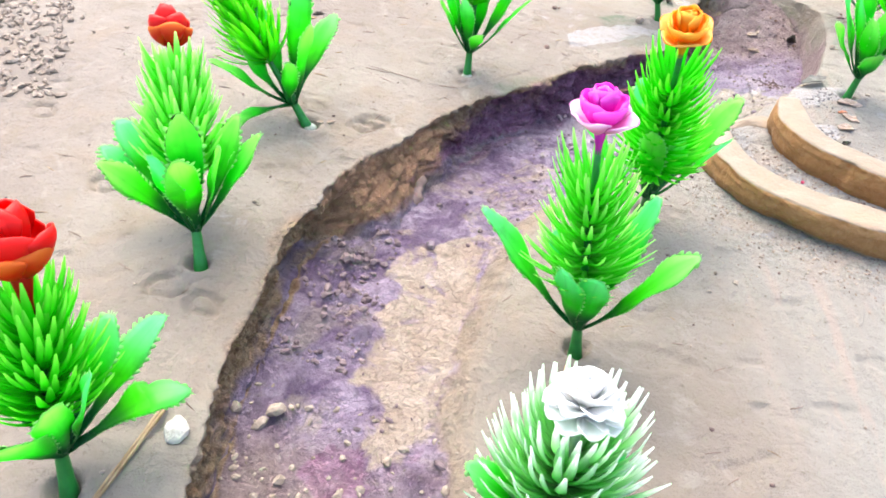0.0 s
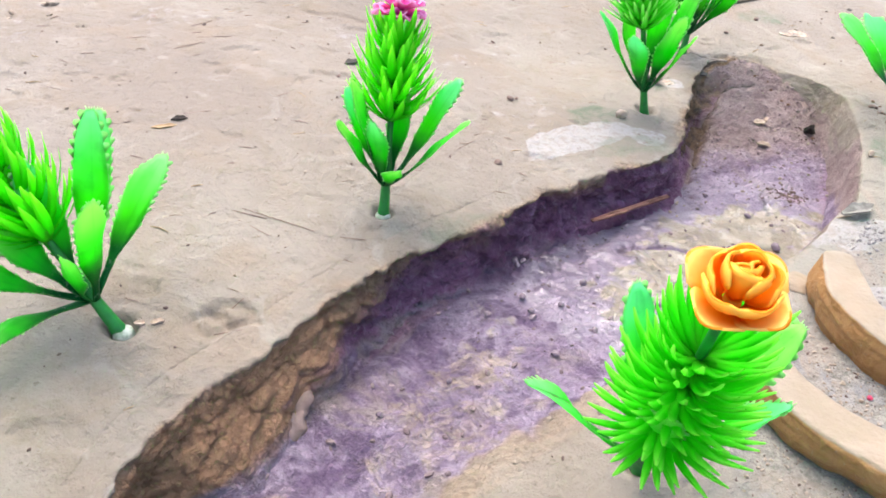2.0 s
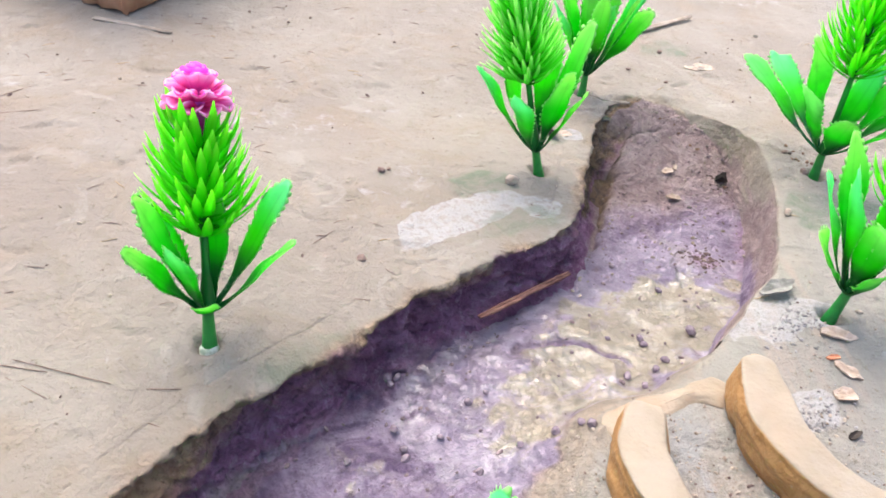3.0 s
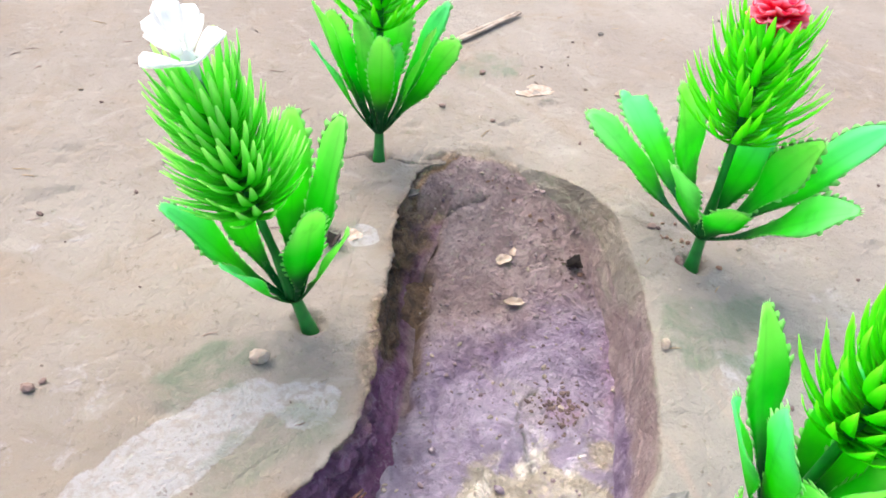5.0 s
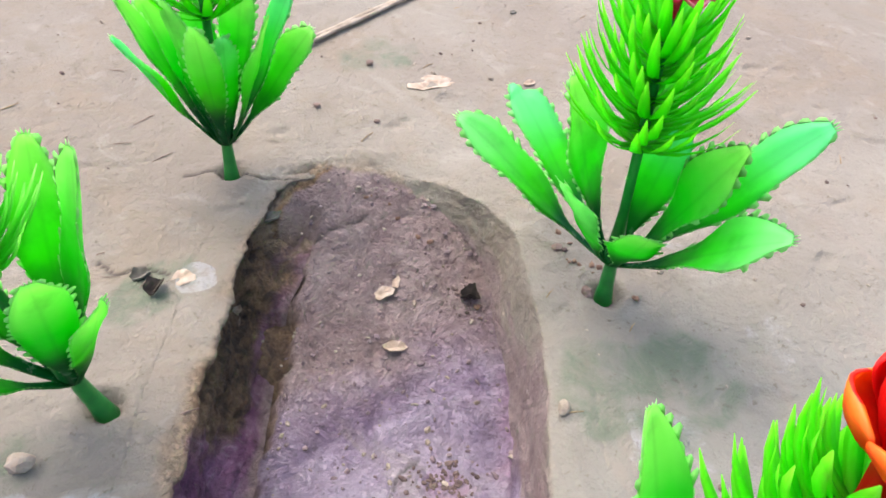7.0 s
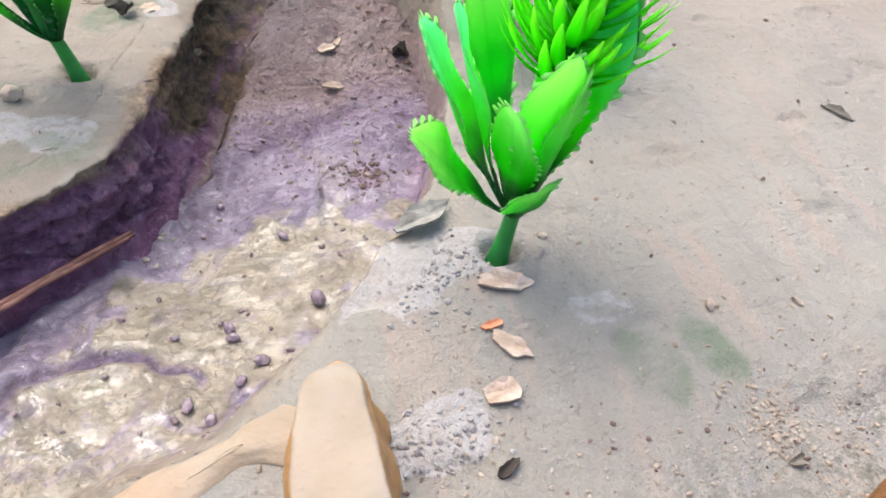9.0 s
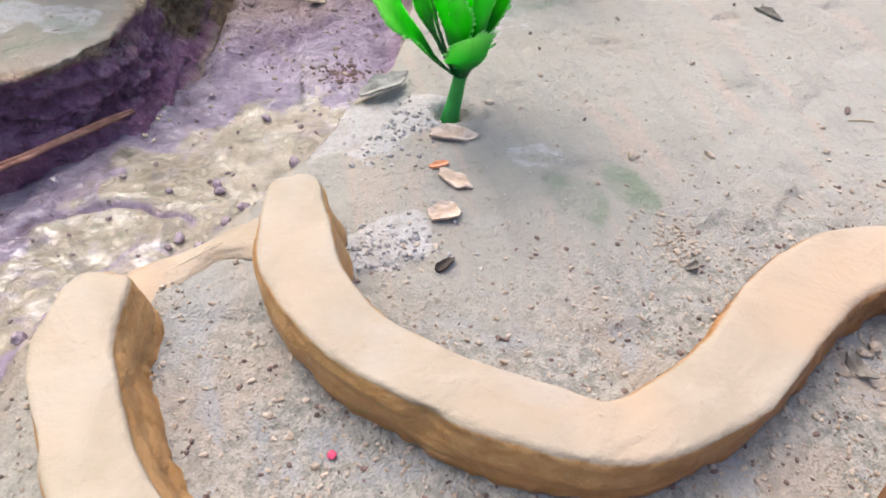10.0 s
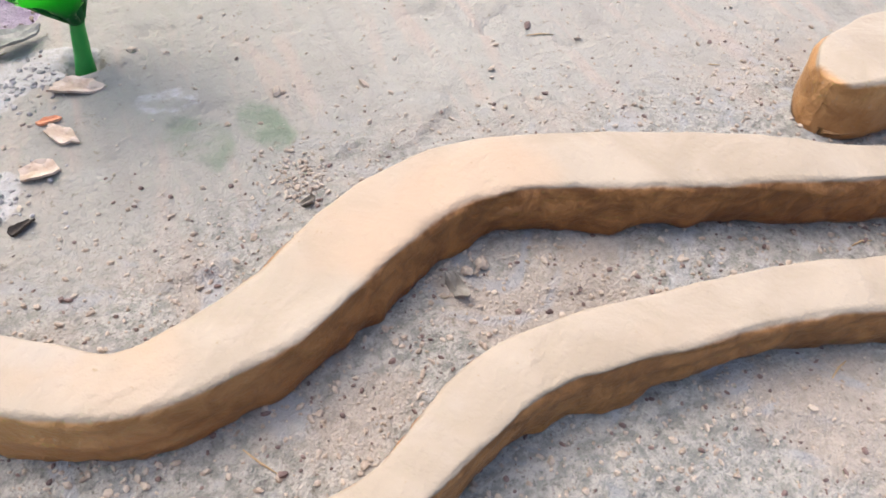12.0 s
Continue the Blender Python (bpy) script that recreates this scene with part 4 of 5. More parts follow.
clay_roll([(1.14, 2.75), (1.115, 2.66), (1.135, 2.54), (1.165, 2.44), (1.22, 2.335), (1.295, 2.25), (1.43, 2.155), (1.6, 2.09), (1.75, 2.05), (1.9, 2.035), (2.03, 2.055), (2.135, 2.085), (2.22, 2.125), (2.34, 2.18), (2.46, 2.19), (2.6, 2.18), (2.8, 2.165), (3.0, 2.12), (3.4, 2.02)],
          [0.12, 0.13, 0.13, 0.13, 0.14, 0.14, 0.145, 0.14, 0.13, 0.13, 0.12, 0.085, 0.095, 0.11, 0.11, 0.11, 0.11, 0.11, 0.12], 0.12, 2, "long smooth tan clay roll curving beside the channel", False, ((1.087, 2.519),), ((0, 1.7), (0.3, 1.6), (0.8, 0.5), (1.6, 0.2)))
clay_roll([(3.34, 2.56), (3.41, 2.57), (3.5, 2.58), (3.75, 2.56)], [0.19, 0.2, 0.2, 0.19], 0.16, 3, "thick blunt end of a tan clay roll")


# ---- artificial flowers ----
def leaf(root, azimuth, reach, height, width, rng, thick=0.004, twist=0.0):
    """One long serrated plastic leaf that rises on a thin stalk and flares outwards."""
    out = Vector((math.cos(radians(azimuth)), math.sin(radians(azimuth)), 0))
    side = Vector((-out.y, out.x, 0))
    a, d = Vector(root), Vector((0, 0, 0)) + out * reach + Vector((0, 0, height))
    run = (d - a).length
    b = a + out * reach * 0.36 + Vector((0, 0, max(height - a.z, 0.12 * run) * 0.24))
    c = a.lerp(d, 0.66) + Vector((0, 0, (0.10 if height > 0.2 else 0.30) * run * min(1.0, reach / (height + 0.05))))
    steps, lines = 20, []
    bm = bmesh.new()
    layer = bm.loops.layers.uv.verify()
    tops, unders = [], []
    spin, wave = twist + rng.uniform(-0.25, 0.25), rng.uniform(0, 6.3)
    for i in range(steps + 1):
        s = i / steps
        p = a * (1 - s) ** 3 + b * 3 * s * (1 - s) ** 2 + c * 3 * s * s * (1 - s) + d * s**3
        t = ((b - a) * (1 - s) ** 2 + (c - b) * 2 * s * (1 - s) + (d - c) * s * s).normalized()
        up = side.cross(t).normalized()
        if up.dot(out) > 0.0 and t.z > 0.3:
            up = -up
        across = (side + up * spin * s).normalized()
        w = 0.010 + (width / 2 - 0.010) * math.sin(math.pi * min(max((s - 0.24) / 0.88, 0.0), 1.0)) ** 1.25
        if s > 0.82:
            w = w * math.sqrt(max(1 - ((s - 0.82) / 0.197) ** 2, 0.0))
        fold = 0.24 * w
        row_t, row_u = [], []
        for k in (-1, -0.5, 0, 0.5, 1):
            q = p + across * w * k + up * (fold * (k * k - 0.35) + 0.16 * w * k * k * math.sin(13 * s + wave + 2 * k))
            row_t.append(bm.verts.new(q + up * thick / 2))
            row_u.append(bm.verts.new(q - up * thick / 2))
        tops.append(row_t)
        unders.append(row_u)
        lines.append((p, across, t, w))

    def face(vs, uvs):
        f = bm.faces.new(vs)
        for loop, uv in zip(f.loops, uvs):
            loop[layer].uv = uv

    for i in range(steps):
        s0, s1 = i / steps, (i + 1) / steps
        for j in range(4):
            u0, u1 = j / 4, (j + 1) / 4
            face((tops[i][j], tops[i][j + 1], tops[i + 1][j + 1], tops[i + 1][j]), ((u0, s0), (u1, s0), (u1, s1), (u0, s1)))
            face((unders[i][j + 1], unders[i][j], unders[i + 1][j], unders[i + 1][j + 1]), ((u1, s0), (u0, s0), (u0, s1), (u1, s1)))
        for j, flip in ((0, False), (4, True)):
            vs = (tops[i][j], tops[i + 1][j], unders[i + 1][j], unders[i][j])
            face(vs[::-1] if flip else vs, [(j / 4, s0)] * 4)
            if s0 > 0.15:
                p, across, t, w = lines[i]
                sign = 1 if flip else -1
                ra, rb = tops[i][j].co.copy(), tops[i + 1][j].co.copy()
                long = (0.35 + 0.65 * smooth_step(0.2, 0.5, s0)) * rng.choice((0.004, 0.007, 0.009, 0.013)) * rng.uniform(0.8, 1.1) * width / 0.085
                x, y = bm.verts.new(ra), bm.verts.new(rb)
                z, tip = (bm.verts.new(ra.lerp(rb, where) + across * sign * long * far + t * long * 0.45) for where, far in ((0.42, 1.0), (0.78, 0.9)))
                low = bm.verts.new(ra.lerp(rb, 0.5) - Vector((0, 0, thick)))
                e = 1.25 if flip else -0.25
                face((x, y, tip, z), ((j / 4, s0), (j / 4, s1), (e, s1), (e, s0)))
                for tri, where in (((y, low, tip), (j / 4, j / 4, e)), ((low, x, z), (j / 4, j / 4, e)), ((low, z, tip), (j / 4, e, e))):
                    face(tri, [(u, s1) for u in where])
    p, across, t, w = lines[-1]
    for j in range(4):
        ra, rb = tops[-1][j].co.copy(), tops[-1][j + 1].co.copy()
        apex = ra.lerp(rb, 0.5) + t * rng.uniform(0.006, 0.013) * width / 0.085 + across * (j - 1.5) * 0.003
        x, y, z, low = bm.verts.new(ra), bm.verts.new(rb), bm.verts.new(apex), bm.verts.new(ra.lerp(rb, 0.5) - Vector((0, 0, thick)))
        for tri in ((x, y, z), (y, low, z), (low, x, z)):
            face(tri, ((0.0, 1.0), (0.0, 1.0), (-0.25, 1.0)))
    face((tops[-1][0], tops[-1][1], tops[-1][2], tops[-1][3], tops[-1][4], *unders[-1][::-1]), [(0.5, 1.0)] * 10)
    face((*tops[0][::-1], *unders[0]), [(0.5, 0.0)] * 10)
    return bm


def whorl(z, count, length, rise, rng, width=0.016, blunt=False):
    """A ring of upcurved needles round the stem, at a height; rise: degrees above level."""
    bm = bmesh.new()
    layer = bm.loops.layers.uv.verify()
    for k in range(count):
        a = 2 * math.pi * (k + rng.uniform(-0.35, 0.35)) / count
        out, side = Vector((math.cos(a), math.sin(a), 0)), Vector((-math.sin(a), math.cos(a), 0))
        e0, e1 = radians(rise * (0.42 if blunt else 0.55) + rng.uniform(-6, 6)), radians(min(rise * 1.25, 86) + rng.uniform(-6, 6))
        size = length * rng.uniform(0.85, 1.12)
        p = Vector((0, 0, z + rng.uniform(-0.012, 0.012))) + out * 0.008
        rows = []
        for i in range(6):
            s = i / 5
            e = e0 + (e1 - e0) * s
            t = out * math.cos(e) + Vector((0, 0, math.sin(e)))
            up = side.cross(t)
            w = width * ((0.5 + 0.95 * s - 1.38 * s**3) if blunt else (0.8 + 0.5 * s - 1.1 * s**2.5))
            thin = 0.12 if blunt else 0.32
            rows.append([p + side * w, p + up * w * thin, p - side * w, p - up * w * thin])
            p = p + t * size / 5
        grid = [[bm.verts.new(q) for q in row] for row in rows]
        for i in range(5):
            for j in range(4):
                f = bm.faces.new((grid[i][j], grid[i][(j + 1) % 4], grid[i + 1][(j + 1) % 4], grid[i + 1][j]))
                for loop, s in zip(f.loops, (i, i, i + 1, i + 1)):
                    loop[layer].uv = (0.5, s / 5)
        bm.faces.new(grid[5])
    bmesh.ops.recalc_face_normals(bm, faces=bm.faces)
    return bm


def petal(width, height, flare, cup, thick=0.005, curl=0.0):
    """One petal that stands on the origin and opens towards +x; flare: lean outwards in degrees at its foot and rim."""
    bm = bmesh.new()
    front, back = [], []
    p, steps = Vector((0.006, 0, 0)), 7
    for i in range(steps + 1):
        s = i / steps
        lean = radians(flare[0] + (flare[1] - flare[0]) * s**1.5)
        t = Vector((math.sin(lean), 0, math.cos(lean)))
        n = Vector((-math.cos(lean), 0, math.sin(lean)))
        w = width / 2 * (0.25 + 0.75 * math.sin(min(s * 1.15, 1.0) * math.pi / 2)) * (1 if s < 0.8 else math.sqrt(max(1 - ((s - 0.8) / 0.23) ** 2, 0.05)))
        row_f, row_b = [], []
        for k in (-1, -0.6, -0.2, 0.2, 0.6, 1):
            q = p + Vector((0, 1, 0)) * w * k + n * cup * w * k * k - n * curl * s**4 * 0.02
            row_f.append(q + n * thick / 2)
            row_b.append(q - n * thick / 2)
        front.append(row_f)
        back.append(row_b)
        p = p + t * height / steps
    rows = [f + b[::-1] for f, b in zip(front, back)]
    lattice(bm, rows, list(np.linspace(0, 1, len(rows))), True, True)
    bmesh.ops.recalc_face_normals(bm, faces=bm.faces)
    return bm


def ring(flower, count, z, radius, colour, turn, rng, **shape):
    """Petals in a ring on the flower, as objects that share one mesh."""
    first = None
    for k in range(count):
        a = 360 * (k + turn) / count + rng.uniform(-8, 8)
        m = pose(0, 0, 0, 0, 0, a) @ pose(radius * U, 0, z * U, 0, rng.uniform(-9, 9), 0)
        if first is None:
            first = part("petal", petal(**shape), PETALS[colour], flower)
            first.matrix_basis = m
        else:
            again(first, flower, m)


def rose(flower, inner, outer, rng, size=1.0):
    ring(flower, 3, 0.055 * size, 0.0, inner, 0, rng, width=0.06 * size, height=0.085 * size, flare=(8, -35), cup=0.75)
    ring(flower, 4, 0.045 * size, 0.012 * size, inner, 0.3, rng, width=0.09 * size, height=0.095 * size, flare=(24, -24), cup=0.6)
    ring(flower, 5, 0.02 * size, 0.016 * size, inner, 0.6, rng, width=0.105 * size, height=0.10 * size, flare=(46, -12), cup=0.5)
    ring(flower, 4, 0.0, 0.016 * size, outer, 0.1, rng, width=0.12 * size, height=0.088 * size, flare=(56, 4), cup=0.5, curl=1.0)


def lily(flower, inner, outer, rng, size=1.0):
    ring(flower, 3, 0.05 * size, 0.0, inner, 0, rng, width=0.07 * size, height=0.10 * size, flare=(12, 2), cup=0.5)
    ring(flower, 4, 0.03 * size, 0.014 * size, inner, 0.4, rng, width=0.08 * size, height=0.095 * size, flare=(40, 20), cup=0.4)
    ring(flower, 4, 0.0, 0.016 * size, outer, 0.0, rng, width=0.09 * size, height=0.09 * size, flare=(66, 55), cup=0.35)


def tulip(flower, inner, outer, rng, size=1.0):
    ring(flower, 3, 0.03 * size, 0.006, inner, 0, rng, width=0.085 * size, height=0.12 * size, flare=(28, -38), cup=0.6)
    ring(flower, 4, 0.015 * size, 0.014, inner, 0.4, rng, width=0.10 * size, height=0.105 * size, flare=(48, -30), cup=0.55)
    ring(flower, 4, 0.0, 0.014, outer, 0.1, rng, width=0.105 * size, height=0.085 * size, flare=(62, -5), cup=0.5)


def pompon(flower, inner, outer, rng, size=1.0):
    for tier, (count, z, flare, long) in enumerate(((4, 0.066, (2, -18), 0.05), (6, 0.052, (20, 14), 0.058), (8, 0.040, (40, 46), 0.064), (9, 0.026, (62, 74), 0.072), (10, 0.010, (84, 100), 0.072))):
        ring(flower, count, z * size, 0.004, inner if tier < 2 else outer, tier * 0.37, rng, width=(0.040 + 0.005 * tier) * size, height=long * size, flare=flare, cup=0.6)


KINDS = {"rose": rose, "lily": lily, "tulip": tulip, "pompon": pompon}


def plastic_flower(base, top, leaves, crown, bloom, label, seed, needles=None, blunt=False, leaf_width=0.085, stout=1.0, stub=False):
    """A plastic flower stuck in the ground. top: where the flower sits over the base; leaves: azimuth, reach and height of the tips;
    crown: heights along the stem between which the needles stand, and their length; bloom: kind, inner and outer colour, size."""
    rng = random.Random(seed)
    needles = needles or NEEDLE
    x, y = base
    root = new("plastic_flower")
    root.location = Vector((x, y, ground_height(x, y))) * U
    tagged(root, label, "artificial flower", "artificial flowers along the channel")
    axis = Vector(top)
    tall = axis.length
    up = axis.to_track_quat("Z", "Y")
    line = [Vector((0, 0, -0.05)), Vector((0, 0, 0.0)), axis * (0.05 / tall), axis * (0.12 / tall), axis * (0.15 / tall), axis * 0.35, axis * 0.7, axis * 0.97]
    bm = bmesh.new()
    tube(bm, line, (0.025, 0.024, 0.018, 0.015, 0.021, 0.011, 0.010, 0.008), 10)
    part("stem", bm, STEM, root)
    if stub:
        bm = bmesh.new()
        tube(bm, [(0, 0, -0.03), (0, 0, 0.005), (0, 0, 0.022), (0, 0, 0.03)], (0.029, 0.029, 0.026, 0.018), 9)
        part("stem_end", bm, PALE_STUB, root, "chalky white stem end")
    collar = axis * (0.13 / tall)
    for azimuth, reach, height, *twist in leaves:
        a = radians(azimuth)
        start = collar + Vector((math.cos(a), math.sin(a), 0)) * 0.014
        width = leaf_width * rng.uniform(0.88, 1.12) * (0.7 if math.hypot(reach, height) < 0.3 else 0.6 if height < 0.15 else 1.0)
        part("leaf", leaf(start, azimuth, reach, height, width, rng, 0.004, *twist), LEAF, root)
    low, high, length = crown
    if blunt:
        tiers = [(s, 18 - round(5 * s), length * (1.2 - 0.3 * s), 52 + 25 * s, 0.0150) for s in np.linspace(0, 1, 7)]
    else:
        tiers = [(s, 26 - round(6 * s), length * (1.02 - 0.12 * s), 44 + 30 * s, 0.0078) for s in np.linspace(0, 1, 8)]
    for s, count, long, rise, width in tiers:
        ob = part("needle_whorl", whorl(0.0, count, long, rise, rng, width * stout, blunt), needles, root)
        ob.matrix_basis = Matrix.Translation(axis * (low + (high - low) * s) * U) @ up.to_matrix().to_4x4()
    if bloom:
        kind, inner, outer, size = bloom
        bm = bmesh.new()
        tube(bm, [(0, 0, -0.10 * size), (0, 0, -0.05 * size), (0, 0, 0.0), (0, 0, 0.03 * size)], (0.009 * size, 0.011 * size, 0.020 * size, 0.016 * size), 9)
        flower = part("flower", bm, PETALS[inner], root, "%s %s bloom" % (outer.replace("_", " "), kind))
        flower.matrix_basis = Matrix.Translation(axis * (1 - 0.045 / tall) * U) @ up.to_matrix().to_4x4() @ pose(0, 0, 0, 0, 0, rng.uniform(0, 360))
        KINDS[kind](flower, inner, outer, rng, size)
    return root


def away(azimuth, reach, height):
    a = radians(azimuth)
    return (reach * math.cos(a), reach * math.sin(a), height)


plastic_flower((-0.671, 0.696), away(94, 0.20, 0.58), [(63, 0.36, 0.30), (37, 0.32, 0.20), (75, 0.28, 0.34), (-16, 0.13, 0.42), (17, 0.17, 0.42), (150, 0.20, 0.42), (-120, 0.15, 0.40), (-60, 0.12, 0.38)],
               (0.38, 0.74, 0.17), ("tulip", "red", "scarlet", 1.1), "green plastic flower with a red and orange tulip bloom", 1, None, False, 0.085, 1.5)
plastic_flower((-0.66, 1.465), (-0.15, 0.45, 0.57), [(150, 0.36, 0.31), (138, 0.38, 0.36), (122, 0.32, 0.44), (-175, 0.20, 0.40), (-120, 0.05, 0.46), (20, 0.14, 0.44), (44, 0.27, 0.40), (66, 0.27, 0.42), (-40, 0.05, 0.44), (95, 0.14, 0.48)],
               (0.40, 0.76, 0.18), ("tulip", "red", "scarlet", 0.85), "green plastic flower with a red and orange tulip bloom", 2, NEEDLE_PALE, False, 0.095, 1.8)
plastic_flower((-0.536, 2.295), (-0.31, 0.125, 0.56), [(-152, 0.32, 0.36), (-135, 0.34, 0.11), (82, 0.34, 0.34), (-108, 0.07, 0.33), (93, 0.18, 0.56), (101, 0.28, 0.50), (180, 0.24, 0.38), (150, 0.20, 0.46), (-20, 0.06, 0.46)],
               (0.48, 0.80, 0.16), ("pompon", "crimson", "rosy", 0.85), "leaning green plastic flower with a crimson pompon bloom", 3, NEEDLE_LIME, True, 0.085, 1.2, True)
plastic_flower((0.03, 2.946), (0.025, 0.215, 0.65), [(-165, 0.13, 0.38), (172, 0.09, 0.50), (139, 0.16, 0.42), (-5, 0.26, 0.41), (38, 0.28, 0.44), (-62, 0.11, 0.27), (70, 0.15, 0.42), (-110, 0.05, 0.40)],
               (0.50, 0.82, 0.155), ("pompon", "pink", "pale_pink", 0.95), "green plastic flower with a pink pompon bloom", 4, NEEDLE_LIME, True, 0.075, 1.15, True)
plastic_flower((1.041, 3.964), away(155, 0.20, 0.79), [(88, 0.20, 0.55), (25, 0.12, 0.62), (-42, 0.13, 0.42), (-133, 0.23, 0.44), (176, 0.28, 0.45), (150, 0.22, 0.48), (-74, 0.1, 0.5)],
               (0.50, 0.80, 0.18), ("lily", "white", "white", 0.78), "leaning green plastic flower with a white ragged bloom", 5, NEEDLE_PALE, False, 0.09, 1.6)
plastic_flower((1.33, 4.68), away(80, 0.10, 0.86), [(-175, 0.20, 0.47), (170, 0.19, 0.57), (-140, 0.09, 0.57), (-96, 0.13, 0.54), (-30, 0.17, 0.53), (20, 0.24, 0.53), (10, 0.26, 0.42, 0.5), (140, 0.18, 0.50), (60, 0.22, 0.50), (100, 0.14, 0.52), (-60, 0.08, 0.48)],
               (0.55, 0.90, 0.17), None, "green plastic plant with broad toothed leaves and needle crown", 6, NEEDLE_LIME, True, 0.085, 1.0)
plastic_flower((2.161, 4.021), (-0.03, 0.055, 0.80), [(143, 0.41, 0.41), (108, 0.44, 0.36), (120, 0.22, 0.52), (-172, 0.20, 0.42), (-23, 0.30, 0.56, 0.9), (-70, 0.31, 0.47, 0.7), (-110, 0.13, 0.34), (-40, 0.16, 0.52, 0.5), (32, 0.12, 0.48)],
               (0.56, 0.84, 0.185), ("pompon", "crimson", "rosy", 0.78), "green plastic flower with a crimson pompon bloom", 7, NEEDLE_LIME, True, 0.115, 0.95)
plastic_flower((1.854, 3.208), (0.11, 0.07, 0.705), [(100, 0.24, 0.55), (-92, 0.10, 0.29, 0.5), (-165, 0.22, 0.40, -0.9), (-91, 0.10, 0.54), (5, 0.14, 0.57, 0.5), (152, 0.19, 0.50), (172, 0.14, 0.56), (40, 0.16, 0.52), (-60, 0.09, 0.50, 0.3), (-130, 0.10, 0.44, -0.3)],
               (0.57, 0.84, 0.15), ("tulip", "red", "scarlet", 1.1), "green plastic flower with a red tulip bloom", 8, NEEDLE_LIME, True, 0.105, 1.1)
plastic_flower((0.53, 1.445), (-0.06, 0.04, 0.85), [(172, 0.33, 0.52), (-22, 0.25, 0.54, 0.6), (40, 0.20, 0.55), (-128, 0.16, 0.48), (-95, 0.13, 0.46), (132, 0.17, 0.40), (75, 0.14, 0.44)],
               (0.36, 0.72, 0.20), ("rose", "pink", "blush", 0.85), "green plastic flower with a pink rose bloom", 9, NEEDLE_PALE, False, 0.09, 1.25)
plastic_flower((0.80, 2.18), (-0.08, -0.24, 0.87), [(124, 0.18, 0.50), (14, 0.25, 0.50), (-150, 0.40, 0.55), (-112, 0.22, 0.50), (60, 0.15, 0.44), (-30, 0.22, 0.44), (-75, 0.14, 0.46)],
               (0.32, 0.74, 0.20), ("rose", "orange", "amber", 0.8), "green plastic flower with an orange rose bloom", 10, None, False, 0.095, 1.4)
plastic_flower((0.43, 0.78), away(72, 0.13, 0.50), [(170, 0.20, 0.34), (40, 0.20, 0.34), (-60, 0.18, 0.32), (-130, 0.18, 0.32), (100, 0.18, 0.32)],
               (0.26, 0.68, 0.255), ("pompon", "white", "white", 1.1), "green plastic flower with white-tipped needles and white pompon", 11, NEEDLE_WHITE, False, 0.085, 1.9)


# ---- loose bits on the ground ----
def scatter(name, count, seed, material, area, size, label, category, keep=None, flat=0.7, detail=1):
    """Crumbs that nobody could count, joined in one object."""
    rng = random.Random(seed)
    x0, y0, x1, y1 = area
    xs, ys = np.array([rng.uniform(x0, x1) for _ in range(count)]), np.array([rng.uniform(y0, y1) for _ in range(count)])
    z, masks = relief(xs, ys)
    verts, faces = [], []
    seedling = bmesh.new()
    bmesh.ops.create_icosphere(seedling, subdivisions=detail, radius=1.0)
    shape = [v.co.copy() for v in seedling.verts]
    tris = [[v.index for v in f.verts] for f in seedling.faces]
    seedling.free()
    for i in range(count):
        if keep and rng.random() > keep(xs[i], ys[i], {k: m[i] for k, m in masks.items()}):
            continue
        r = size * rng.choice((0.4, 0.5, 0.6, 0.75, 1.0)) * rng.uniform(0.7, 1.2)
        spin = Euler((rng.uniform(-0.5, 0.5), rng.uniform(-0.5, 0.5), rng.uniform(0, 6.3))).to_matrix()
        long, wide = rng.uniform(0.9, 1.5), rng.uniform(0.6, 1.0)
        n = len(verts)
        for c in shape:
            q = spin @ Vector((c.x * long, c.y * wide, c.z * flat)) * (r * (1 + rng.uniform(-0.22, 0.22)))
            verts.append(((xs[i] + q.x) * U, (ys[i] + q.y) * U, (z[i] + q.z + r * flat * 0.35) * U))
        faces += [[n + k for k in tri] for tri in tris]
    data = bpy.data.meshes.new(name)
    data.from_pydata(verts, [], faces)
    data.materials.append(material)
    return tagged(new(name, data), label, category, kind="stuff")


scatter("sandy_grit", 11000, 11, PEBBLE, (0.9, 1.6, 3.6, 3.4), 0.0058, "fine sandy grit on the grey ground", "grit", lambda x, y, m: m["sandy"] * 0.8 + 0.05 * m["grey"] + 0.01)
scatter("mud_crumbs", 1500, 12, MUD_CLOD, (-0.5, 0.6, 0.4, 2.5), 0.015, "dark crumbs of mud on the channel floor", "crumbs", lambda x, y, m: m["mud"] * (0.9 if x < -0.12 and 1.3 < y < 2.1 else 0.05))
scatter("mud_clods", 150, 21, MUD_CLOD, (-0.38, 1.45, -0.10, 2.0), 0.024, "crumbled clods of mud at the foot of the channel wall", "clods", lambda x, y, m: m["mud"] * math.exp(-(((x + 0.25 - 0.25 * (y - 1.7)) / 0.07) ** 2 + ((y - 1.7) / 0.16) ** 2)), 0.75, 2)
scatter("pale_crumbs", 420, 13, PEBBLE, (-0.5, 0.5, 0.4, 1.2), 0.014, "pale crumbs on the channel floor", "crumbs", lambda x, y, m: m["mud"] * (0.9 if y < 0.95 else 0.2))
scatter("floor_crumbs", 2200, 14, MUD_CLOD, (0.2, 2.2, 2.1, 4.7), 0.009, "small dark crumbs on wet mud", "crumbs", lambda x, y, m: m["mud"] * (0.75 if y > 3.65 else 0.25))
